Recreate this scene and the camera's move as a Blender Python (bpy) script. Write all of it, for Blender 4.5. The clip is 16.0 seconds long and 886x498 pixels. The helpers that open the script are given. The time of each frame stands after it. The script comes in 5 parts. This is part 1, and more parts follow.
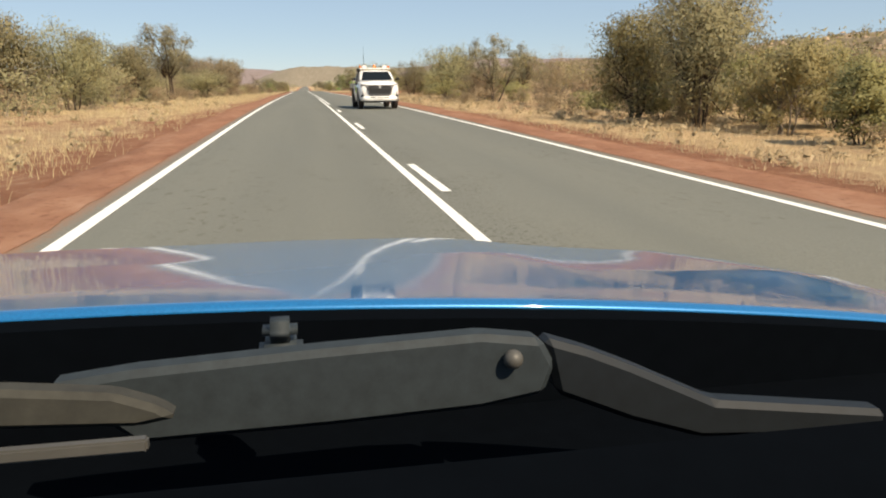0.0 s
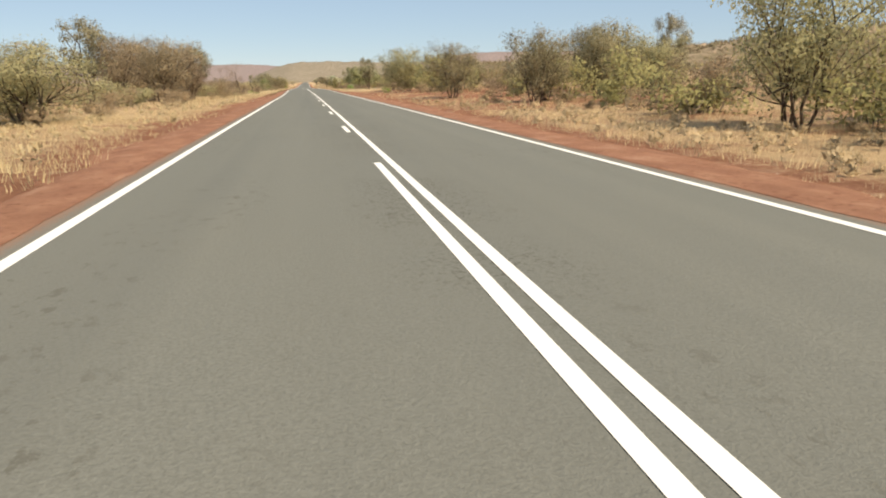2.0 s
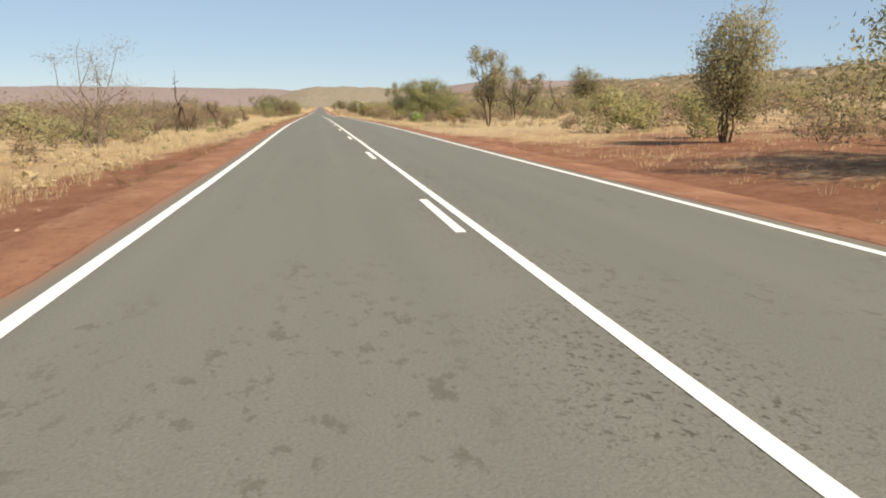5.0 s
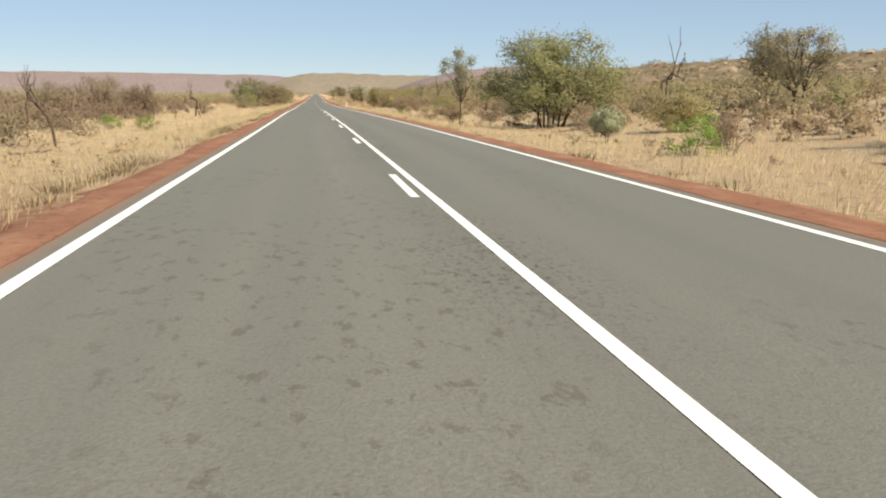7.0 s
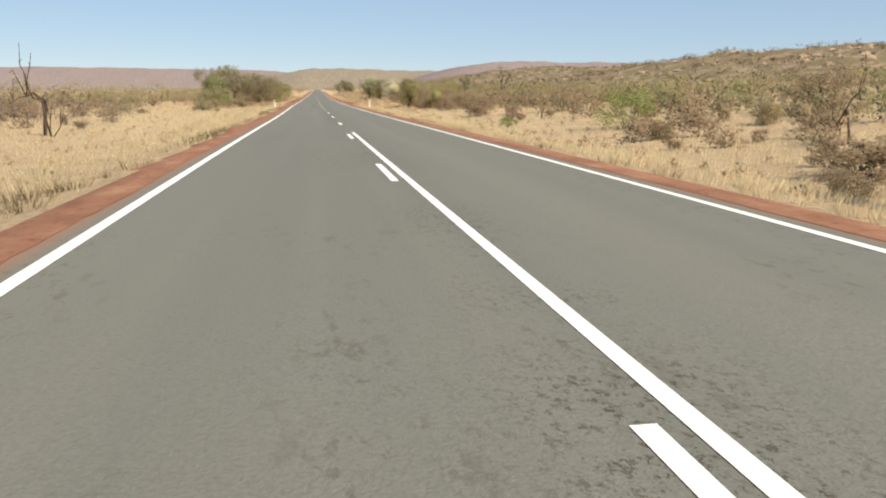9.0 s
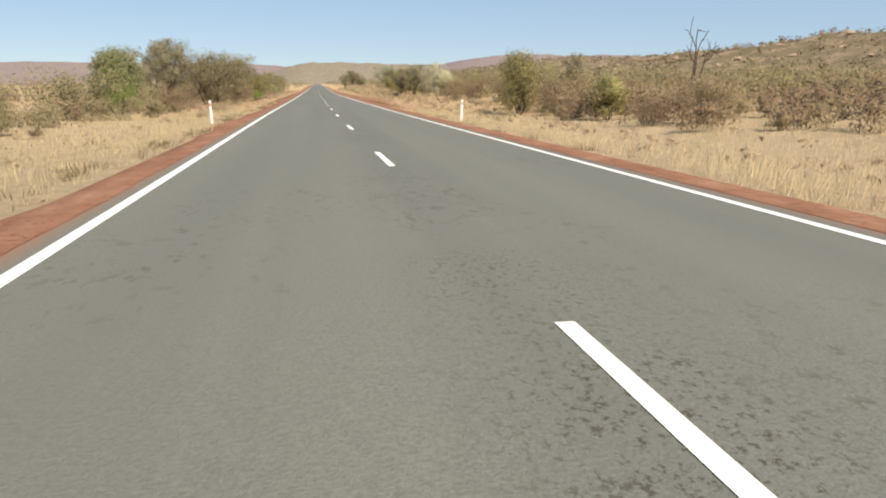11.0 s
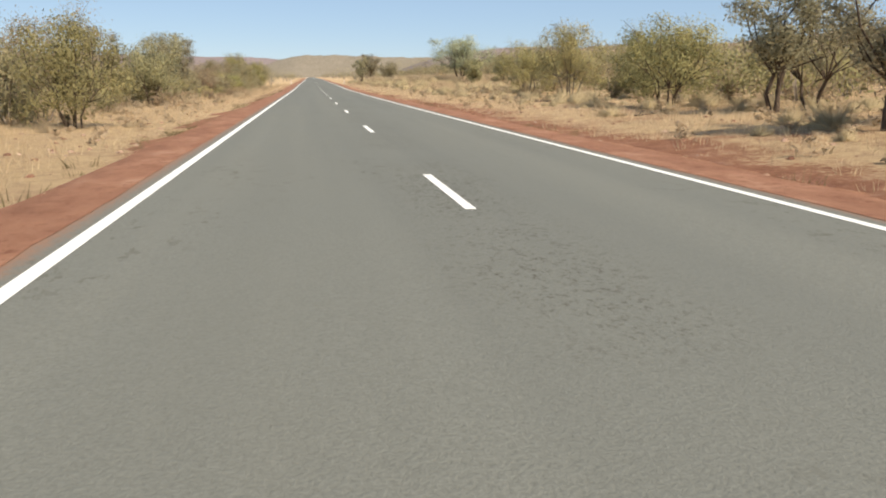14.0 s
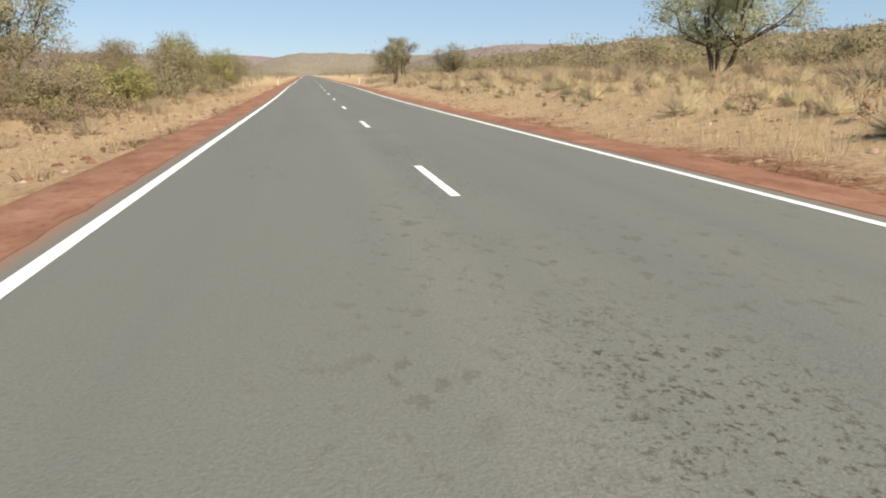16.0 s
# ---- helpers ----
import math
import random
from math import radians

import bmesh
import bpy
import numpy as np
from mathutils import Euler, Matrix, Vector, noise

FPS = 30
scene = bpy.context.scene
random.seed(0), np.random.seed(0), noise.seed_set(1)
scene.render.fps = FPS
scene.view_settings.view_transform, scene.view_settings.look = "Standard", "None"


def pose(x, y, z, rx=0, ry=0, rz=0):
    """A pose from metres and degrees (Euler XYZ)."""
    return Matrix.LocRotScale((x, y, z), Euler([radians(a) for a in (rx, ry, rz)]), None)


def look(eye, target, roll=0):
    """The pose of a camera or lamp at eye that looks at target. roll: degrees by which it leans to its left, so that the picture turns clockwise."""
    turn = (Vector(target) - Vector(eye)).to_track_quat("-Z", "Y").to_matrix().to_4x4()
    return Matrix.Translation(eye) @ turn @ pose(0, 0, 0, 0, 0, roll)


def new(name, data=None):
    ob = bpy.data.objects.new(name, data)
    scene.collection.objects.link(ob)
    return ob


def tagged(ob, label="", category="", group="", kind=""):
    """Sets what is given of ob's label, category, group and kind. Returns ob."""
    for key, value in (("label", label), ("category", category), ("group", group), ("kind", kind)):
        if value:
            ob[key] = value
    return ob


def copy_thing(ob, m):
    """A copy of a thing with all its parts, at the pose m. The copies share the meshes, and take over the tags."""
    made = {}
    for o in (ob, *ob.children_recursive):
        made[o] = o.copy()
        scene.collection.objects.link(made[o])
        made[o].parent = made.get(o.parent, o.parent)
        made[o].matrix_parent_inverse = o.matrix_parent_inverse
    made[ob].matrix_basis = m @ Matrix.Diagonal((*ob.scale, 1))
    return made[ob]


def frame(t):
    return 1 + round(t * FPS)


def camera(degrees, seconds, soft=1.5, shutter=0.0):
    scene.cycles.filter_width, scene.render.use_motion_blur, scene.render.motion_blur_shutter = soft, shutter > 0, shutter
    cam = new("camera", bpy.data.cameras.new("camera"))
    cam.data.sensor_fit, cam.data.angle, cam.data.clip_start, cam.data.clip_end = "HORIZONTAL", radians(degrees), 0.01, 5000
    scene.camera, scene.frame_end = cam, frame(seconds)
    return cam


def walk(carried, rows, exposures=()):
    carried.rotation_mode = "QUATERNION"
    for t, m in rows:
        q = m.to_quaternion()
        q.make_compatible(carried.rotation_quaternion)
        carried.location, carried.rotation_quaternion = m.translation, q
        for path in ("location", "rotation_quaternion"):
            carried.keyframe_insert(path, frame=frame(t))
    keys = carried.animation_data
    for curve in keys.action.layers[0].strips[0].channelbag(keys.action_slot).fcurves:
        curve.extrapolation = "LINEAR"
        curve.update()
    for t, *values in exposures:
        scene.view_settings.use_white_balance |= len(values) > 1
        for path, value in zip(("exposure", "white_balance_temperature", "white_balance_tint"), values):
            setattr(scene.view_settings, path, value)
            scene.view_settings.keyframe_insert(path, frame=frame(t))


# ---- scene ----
# ---------------------------------------------------------------- camera
PATH = (
    (0, pose(-1.545, 8.355, 1.364, 77.899, 0.452, -10.428)),
    (0.5, pose(-1.512, 22.146, 1.495, 77.872, 0.304, -10.254)),
    (1, pose(-1.464, 35.701, 1.605, 77.807, 0.330, -10.440)),
    (1.5, pose(-1.329, 49.339, 1.685, 77.654, 0.667, -10.487)),
    (2, pose(-1.248, 63.066, 1.731, 77.503, 0.849, -10.386)),
    (2.5, pose(-1.279, 76.885, 1.743, 77.539, 0.318, -10.433)),
    (3, pose(-1.309, 90.774, 1.747, 78.213, 0.345, -9.560)),
    (3.5, pose(-1.319, 104.762, 1.748, 79.337, 0.463, -8.969)),
    (4, pose(-1.420, 118.888, 1.745, 79.906, 0.372, -8.772)),
    (4.2, pose(-1.442, 124.554, 1.742, 79.844, 0.299, -8.938)),
    (6.3, pose(-1.434, 184.908, 1.789, 78.894, -0.292, -9.603)),
    (6.5, pose(-1.443, 190.750, 1.802, 78.804, -0.396, -9.590)),
    (7, pose(-1.435, 205.372, 1.810, 78.578, -0.298, -9.711)),
    (7.5, pose(-1.382, 220.045, 1.776, 78.527, -0.250, -9.642)),
    (8, pose(-1.388, 234.656, 1.732, 78.455, -0.348, -9.533)),
    (8.5, pose(-1.433, 249.079, 1.695, 78.292, -0.349, -9.504)),
    (9, pose(-1.524, 263.497, 1.642, 78.257, -0.241, -9.649)),
    (9.2, pose(-1.566, 269.272, 1.612, 78.158, -0.473, -9.703)),
    (11.3, pose(-1.668, 331.249, 1.225, 77.834, -0.030, -9.683)),
    (11.5, pose(-1.728, 337.274, 1.201, 77.928, -0.277, -9.838)),
    (12, pose(-1.811, 352.339, 1.147, 77.940, -0.436, -9.860)),
    (12.5, pose(-1.873, 367.281, 1.095, 77.803, -0.538, -9.875)),
    (13, pose(-1.870, 382.086, 1.048, 77.692, -0.435, -9.919)),
    (13.5, pose(-1.866, 396.812, 1.007, 77.501, -0.244, -9.866)),
    (14, pose(-1.881, 411.655, 0.973, 77.390, -0.179, -10.120)),
    (14.5, pose(-1.879, 426.580, 0.945, 77.290, -0.292, -10.327)),
    (15, pose(-1.831, 441.500, 0.925, 77.259, -0.237, -10.355)),
    (15.5, pose(-1.676, 456.313, 0.911, 77.149, 0.220, -10.377)),
    (16, pose(-1.650, 471.011, 0.905, 77.247, -0.010, -10.412)),
)
cam = camera(60.71, 16.0, soft=2.0)
walk(cam, PATH, exposures=((0.0, 0.46, 7750, 10), (16.0, 0.46, 7000, 10)))

# ---------------------------------------------------------------- light
SUN_DIR = Vector((0.36, -0.62, 0.70)).normalized()
world = bpy.data.worlds.new("sky")
scene.world = world
world.use_nodes = True
wn, wl = world.node_tree.nodes, world.node_tree.links
sky = wn.new("ShaderNodeTexSky")
sky.sky_type = "NISHITA"
sky.sun_disc = False
sky.sun_elevation = math.asin(SUN_DIR.z)
sky.sun_rotation = math.atan2(SUN_DIR.x, SUN_DIR.y)
sky.altitude = 2200
sky.air_density = 1.0
sky.dust_density = 0.1
sky.ozone_density = 3.0
wn["Background"].inputs["Strength"].default_value = 0.085
haze = wn.new("ShaderNodeMix")
haze.data_type = "RGBA"
haze.inputs["Factor"].default_value = 0.6
haze.inputs["B"].default_value = (3.35, 4.9, 7.2, 1)
wl.new(sky.outputs[0], haze.inputs["A"])
wl.new(haze.outputs["Result"], wn["Background"].inputs["Color"])
sun_data = bpy.data.lights.new("sun", "SUN")
sun_data.energy = 4.75
sun_data.angle = radians(0.53)
sun_data.color = (1.0, 0.905, 0.775)
sun = new("sun", sun_data)
sun.matrix_world = look(SUN_DIR * 100, (0, 0, 0))


# ---------------------------------------------------------------- materials
def material(name, rough=0.9, metal=0.0, spec=0.3):
    m = bpy.data.materials.new(name)
    m.use_nodes = True
    b = m.node_tree.nodes["Principled BSDF"]
    b.inputs["Roughness"].default_value = rough
    b.inputs["Metallic"].default_value = metal
    b.inputs["Specular IOR Level"].default_value = spec
    return m, m.node_tree.nodes, m.node_tree.links, b


def noise_node(n, l, scale, detail=4.0, rough=0.6, stretch=None, coords="pos"):
    t = n.new("ShaderNodeTexNoise")
    t.inputs["Scale"].default_value = scale
    t.inputs["Detail"].default_value = detail
    t.inputs["Roughness"].default_value = rough
    if coords == "pos":
        src = n.new("ShaderNodeNewGeometry").outputs["Position"]
    else:
        src = n.new("ShaderNodeTexCoord").outputs["Object"]
    if stretch:
        mp = n.new("ShaderNodeMapping")
        mp.inputs["Scale"].default_value = stretch
        l.new(src, mp.inputs["Vector"])
        src = mp.outputs["Vector"]
    l.new(src, t.inputs["Vector"])
    return t.outputs["Fac"]


def ramp(n, l, fac, *stops):
    r = n.new("ShaderNodeValToRGB")
    e = r.color_ramp.elements
    while len(e) < len(stops):
        e.new(0.5)
    for k, (pos, col) in enumerate(stops):
        e[k].position = pos
        e[k].color = (*col, 1) if len(col) == 3 else col
    l.new(fac, r.inputs["Fac"])
    return r.outputs["Color"]


def blend(n, l, fac, a, b, mode="MIX"):
    x = n.new("ShaderNodeMix")
    x.data_type = "RGBA"
    x.blend_type = mode
    for sock, val in ((x.inputs["Factor"], fac), (x.inputs["A"], a), (x.inputs["B"], b)):
        if isinstance(val, bpy.types.NodeSocket):
            l.new(val, sock)
        elif isinstance(val, (int, float)):
            sock.default_value = val
        else:
            sock.default_value = (*val, 1)
    return x.outputs["Result"]


def maths(n, l, op, a, b=0.0, c=None, clamp=False):
    x = n.new("ShaderNodeMath")
    x.operation = op
    x.use_clamp = clamp
    for k, val in enumerate((a, b, c)):
        if val is None:
            continue
        if isinstance(val, bpy.types.NodeSocket):
            l.new(val, x.inputs[k])
        else:
            x.inputs[k].default_value = val
    return x.outputs[0]


def bump(n, l, bsdf, height, strength, dist):
    b = n.new("ShaderNodeBump")
    b.inputs["Strength"].default_value = strength
    b.inputs["Distance"].default_value = dist
    l.new(height, b.inputs["Height"])
    l.new(b.outputs["Normal"], bsdf.inputs["Normal"])


def asphalt_material():
    m, n, l, b = material("chip_seal_asphalt", 0.88, spec=0.25)
    fine = noise_node(n, l, 45, 3, 0.7)
    blotch = noise_node(n, l, 0.55, 5, 0.65, (1.0, 0.35, 1.0))
    tracks = noise_node(n, l, 1.1, 3, 0.5, (1.0, 0.02, 1.0))
    col = ramp(n, l, fine, (0.25, (0.106, 0.110, 0.097)), (0.5, (0.157, 0.162, 0.143)), (0.78, (0.212, 0.218, 0.194)))
    col = blend(n, l, maths(n, l, "MULTIPLY", blotch, 0.5), col, (0.186, 0.180, 0.144))
    col = blend(n, l, maths(n, l, "MULTIPLY_ADD", tracks, 1.3, -0.42, clamp=True), col, (0.120, 0.125, 0.112))
    # worn stone patches along the middle and the wheel tracks
    pit = noise_node(n, l, 7.5, 5, 0.7, (1.0, 0.55, 1.0))
    area = noise_node(n, l, 0.30, 3, 0.55, (1.6, 0.5, 1.0))
    worn = maths(n, l, "MULTIPLY", ramp(n, l, pit, (0.56, (0, 0, 0)), (0.62, (1, 1, 1))), ramp(n, l, area, (0.50, (0, 0, 0)), (0.62, (1, 1, 1))))
    col = blend(n, l, maths(n, l, "MULTIPLY", worn, 0.45), col, (0.070, 0.062, 0.045))
    # a few dark tar stains
    tar = noise_node(n, l, 1.3, 6, 0.7, (1.0, 1.2, 1.0))
    col = blend(n, l, ramp(n, l, tar, (0.73, (0, 0, 0)), (0.76, (0.7, 0.7, 0.7))), col, (0.055, 0.050, 0.040))
    # polished wheel tracks, dark stone showing beside the centre line, dust along the rims
    side = n.new("ShaderNodeAttribute")
    side.attribute_name = "off_centre"
    off = maths(n, l, "ABSOLUTE", side.outputs["Fac"])
    crumb = noise_node(n, l, 20, 5, 0.8, (1.0, 0.7, 1.0))
    patch = noise_node(n, l, 0.22, 4, 0.6, (0.3, 1.0, 1.0))
    middle = maths(n, l, "MULTIPLY", ramp(n, l, off, (0.25, (1, 1, 1)), (0.95, (0, 0, 0))), ramp(n, l, patch, (0.43, (0, 0, 0)), (0.55, (1, 1, 1))))
    chips = ramp(n, l, crumb, (0.54, (0, 0, 0)), (0.60, (1, 1, 1)))
    col = blend(n, l, maths(n, l, "MULTIPLY", maths(n, l, "MULTIPLY", middle, chips), 0.9), col, (0.060, 0.052, 0.038))
    rim = maths(n, l, "ADD", maths(n, l, "SUBTRACT", off, 3.5), maths(n, l, "MULTIPLY_ADD", crumb, 0.5, -0.25))
    col = blend(n, l, ramp(n, l, rim, (0.10, (0, 0, 0)), (0.34, (0.85, 0.85, 0.85))), col, (0.27, 0.135, 0.08))
    l.new(col, b.inputs["Base Color"])
    bump(n, l, b, fine, 0.6, 0.012)
    return m


def earth_material(name, straw):
    """Red desert earth; straw: share of dry litter."""
    m, n, l, b = material(name, 0.95, spec=0.1)
    big = noise_node(n, l, 0.12, 4, 0.6)
    mid = noise_node(n, l, 1.3, 5, 0.65)
    fine = noise_node(n, l, 28, 4, 0.7)
    red = ramp(n, l, mid, (0.3, (0.235, 0.106, 0.063)), (0.55, (0.315, 0.152, 0.092)), (0.75, (0.41, 0.25, 0.172)))
    lumps = noise_node(n, l, 7.5, 6, 0.8)
    red = blend(n, l, ramp(n, l, lumps, (0.38, (0.38, 0.38, 0.38)), (0.52, (0, 0, 0))), red, (0.18, 0.078, 0.048))
    red = blend(n, l, ramp(n, l, lumps, (0.55, (0, 0, 0)), (0.70, (0.6, 0.6, 0.6))), red, (0.46, 0.28, 0.185))
    litter = ramp(n, l, fine, (0.3, (0.46, 0.355, 0.225)), (0.7, (0.64, 0.512, 0.335)))
    sep = n.new("ShaderNodeSeparateXYZ")
    l.new(n.new("ShaderNodeNewGeometry").outputs["Position"], sep.inputs[0])
    # the ground is barer and redder over the first two hundred metres
    # uneven borders between the stretches
    ahead = maths(n, l, "ADD", sep.outputs["Y"], maths(n, l, "MULTIPLY_ADD", noise_node(n, l, 0.02, 3, 0.6), 160.0, -80.0))
    bare = n.new("ShaderNodeMapRange")
    bare.inputs["From Min"].default_value, bare.inputs["From Max"].default_value = 170, 215
    bare.inputs["To Min"].default_value, bare.inputs["To Max"].default_value = -0.10, 0.12
    l.new(ahead, bare.inputs["Value"])
    mask = maths(n, l, "ADD", maths(n, l, "ADD", maths(n, l, "MULTIPLY", big, 0.8), maths(n, l, "MULTIPLY", mid, 0.45)), straw - 0.62)
    mask = maths(n, l, "ADD", mask, bare.outputs[0])
    off = n.new("ShaderNodeMapRange")
    off.inputs["From Min"].default_value, off.inputs["From Max"].default_value = 5.0, 7.6
    off.inputs["To Min"].default_value, off.inputs["To Max"].default_value = -0.60, 0.0
    l.new(maths(n, l, "ABSOLUTE", sep.outputs["X"]), off.inputs["Value"])
    inner = n.new("ShaderNodeMapRange")
    inner.inputs["From Min"].default_value, inner.inputs["From Max"].default_value = 75, 110
    inner.inputs["To Min"].default_value, inner.inputs["To Max"].default_value = 0.2, 0.65
    l.new(maths(n, l, "ABSOLUTE", maths(n, l, "SUBTRACT", ahead, 288.0)), inner.inputs["Value"])
    mask = maths(n, l, "MULTIPLY_ADD", off.outputs[0], inner.outputs[0], mask)
    stony = n.new("ShaderNodeMapRange")
    stony.inputs["From Min"].default_value, stony.inputs["From Max"].default_value = 28, 52
    stony.inputs["To Min"].default_value, stony.inputs["To Max"].default_value = -0.17, 0.04
    l.new(maths(n, l, "ABSOLUTE", maths(n, l, "SUBTRACT", sep.outputs["Y"], 430.0)), stony.inputs["Value"])
    right = maths(n, l, "GREATER_THAN", sep.outputs["X"], 0.0)
    mask = maths(n, l, "ADD", mask, maths(n, l, "MULTIPLY", stony.outputs[0], right))
    straw_bank = n.new("ShaderNodeMapRange")
    straw_bank.inputs["From Min"].default_value, straw_bank.inputs["From Max"].default_value = 340, 370
    straw_bank.inputs["To Min"].default_value, straw_bank.inputs["To Max"].default_value = 0.0, 0.16
    l.new(ahead, straw_bank.inputs["Value"])
    mask = maths(n, l, "ADD", mask, maths(n, l, "MULTIPLY", straw_bank.outputs[0], maths(n, l, "SUBTRACT", 1.0, right)))
    # bare red ground among the trees on one side
    bare_side = n.new("ShaderNodeMapRange")
    bare_side.inputs["From Min"].default_value, bare_side.inputs["From Max"].default_value = 30, 58
    bare_side.inputs["To Min"].default_value, bare_side.inputs["To Max"].default_value = -0.20, 0.0
    l.new(maths(n, l, "ABSOLUTE", maths(n, l, "SUBTRACT", sep.outputs["Y"], 140.0)), bare_side.inputs["Value"])
    fade = n.new("ShaderNodeMapRange")
    fade.inputs["From Min"].default_value, fade.inputs["From Max"].default_value = 22, 44
    fade.inputs["To Min"].default_value, fade.inputs["To Max"].default_value = 1.0, 0.0
    l.new(sep.outputs["X"], fade.inputs["Value"])
    among = maths(n, l, "MULTIPLY", fade.outputs[0], maths(n, l, "GREATER_THAN", sep.outputs["X"], 4.0))
    mask = maths(n, l, "MULTIPLY_ADD", bare_side.outputs[0], among, mask)
    mask = maths(n, l, "ADD", mask, maths(n, l, "MULTIPLY_ADD", lumps, 0.9, -0.40))
    mask = ramp(n, l, mask, (0.40, (0, 0, 0)), (0.62, (0.92, 0.92, 0.92)))
    dull = ramp(n, l, fine, (0.3, (0.46, 0.328, 0.185)), (0.7, (0.66, 0.49, 0.29)))
    litter = blend(n, l, ramp(n, l, inner.outputs[0], (0.25, (0, 0, 0)), (0.62, (1, 1, 1))), litter, dull)
    mottle = noise_node(n, l, 3.2, 5, 0.75)
    litter = blend(n, l, ramp(n, l, mottle, (0.50, (0, 0, 0)), (0.62, (0.65, 0.65, 0.65))), litter, (0.36, 0.255, 0.155))
    litter = blend(n, l, ramp(n, l, noise_node(n, l, 0.7, 4, 0.7), (0.50, (0, 0, 0)), (0.66, (0.55, 0.55, 0.55))), litter, (0.44, 0.30, 0.185))
    col = blend(n, l, mask, red, litter)
    # low saltbush far out on the plain
    far = n.new("ShaderNodeMapRange")
    far.inputs["From Min"].default_value, far.inputs["From Max"].default_value = 70, 120
    l.new(maths(n, l, "ABSOLUTE", sep.outputs["X"]), far.inputs["Value"])
    spots = ramp(n, l, noise_node(n, l, 0.28, 5, 0.7), (0.50, (0, 0, 0)), (0.56, (0.85, 0.85, 0.85)))
    col = blend(n, l, maths(n, l, "MULTIPLY", spots, far.outputs[0]), col, (0.15, 0.13, 0.075))
    l.new(col, b.inputs["Base Color"])
    bump(n, l, b, maths(n, l, "ADD", fine, maths(n, l, "MULTIPLY", lumps, 2.0)), 0.9, 0.05)
    return m


def gravel_material():
    m, n, l, b = material("red_gravel", 0.95, spec=0.12)
    fine = noise_node(n, l, 36, 4, 0.75)
    mid = noise_node(n, l, 1.7, 4, 0.6, (1, 0.5, 1))
    stones = noise_node(n, l, 7, 5, 0.8)
    col = ramp(n, l, mid, (0.3, (0.22, 0.104, 0.065)), (0.55, (0.30, 0.150, 0.094)), (0.75, (0.39, 0.225, 0.15)))
    col = blend(n, l, ramp(n, l, fine, (0.5, (0, 0, 0)), (0.8, (0.42, 0.42, 0.42))), col, (0.42, 0.24, 0.16))
    col = blend(n, l, ramp(n, l, stones, (0.55, (0, 0, 0)), (0.64, (0.8, 0.8, 0.8))), col, (0.155, 0.06, 0.036))
    l.new(col, b.inputs["Base Color"])
    bump(n, l, b, fine, 0.8, 0.025)
    return m


def paint_material(name, col, worn=0.25):
    m, n, l, b = material(name, 0.6, spec=0.4)
    fine = noise_node(n, l, 22, 5, 0.75)
    c = blend(n, l, ramp(n, l, fine, (0.60, (0, 0, 0)), (0.75, (worn, worn, worn))), col, (0.32, 0.30, 0.25))
    l.new(c, b.inputs["Base Color"])
    bump(n, l, b, fine, 0.3, 0.006)
    return m


def leaf_material(name, dark, light, through_light=0.5):
    m, n, l, b = material(name, 0.7, spec=0.15)
    rnd = n.new("ShaderNodeNewGeometry").outputs["Random Per Island"]
    low, high = (tuple(a + (c - a) * u for a, c in zip(dark, light)) for u in (0.22, 0.72))
    col = ramp(n, l, rnd, (0.0, low), (1.0, high))
    clump = noise_node(n, l, 1.1, 3, 0.6)
    col = blend(n, l, ramp(n, l, clump, (0.35, (0, 0, 0)), (0.70, (0.6, 0.6, 0.6))), col, light)
    obj = n.new("ShaderNodeObjectInfo").outputs["Random"]
    hsv = n.new("ShaderNodeHueSaturation")
    l.new(maths(n, l, "MULTIPLY_ADD", obj, 0.03, 0.485), hsv.inputs["Hue"])
    l.new(maths(n, l, "MULTIPLY_ADD", obj, 0.3, 0.85), hsv.inputs["Value"])
    l.new(col, hsv.inputs["Color"])
    l.new(hsv.outputs["Color"], b.inputs["Base Color"])
    tr = n.new("ShaderNodeBsdfTranslucent")
    l.new(hsv.outputs["Color"], tr.inputs["Color"])
    mix = n.new("ShaderNodeMixShader")
    mix.inputs["Fac"].default_value = through_light
    l.new(b.outputs[0], mix.inputs[1])
    l.new(tr.outputs[0], mix.inputs[2])
    l.new(mix.outputs[0], n["Material Output"].inputs["Surface"])
    return m


def bark_material(name, dark, light):
    m, n, l, b = material(name, 0.9, spec=0.15)
    g = noise_node(n, l, 14, 5, 0.7, (1, 1, 0.25))
    l.new(ramp(n, l, g, (0.3, dark), (0.75, light)), b.inputs["Base Color"])
    bump(n, l, b, g, 0.6, 0.02)
    return m


def plain_material(name, col, rough=0.5, metal=0.0, grain=0.12, scale=30, spec=0.4):
    m, n, l, b = material(name, rough, metal, spec)
    g = noise_node(n, l, scale, 4, 0.7)
    lo = tuple(c * (1 - grain) for c in col)
    hi = tuple(min(1, c * (1 + grain)) for c in col)
    l.new(ramp(n, l, g, (0.3, lo), (0.7, hi)), b.inputs["Base Color"])
    return m


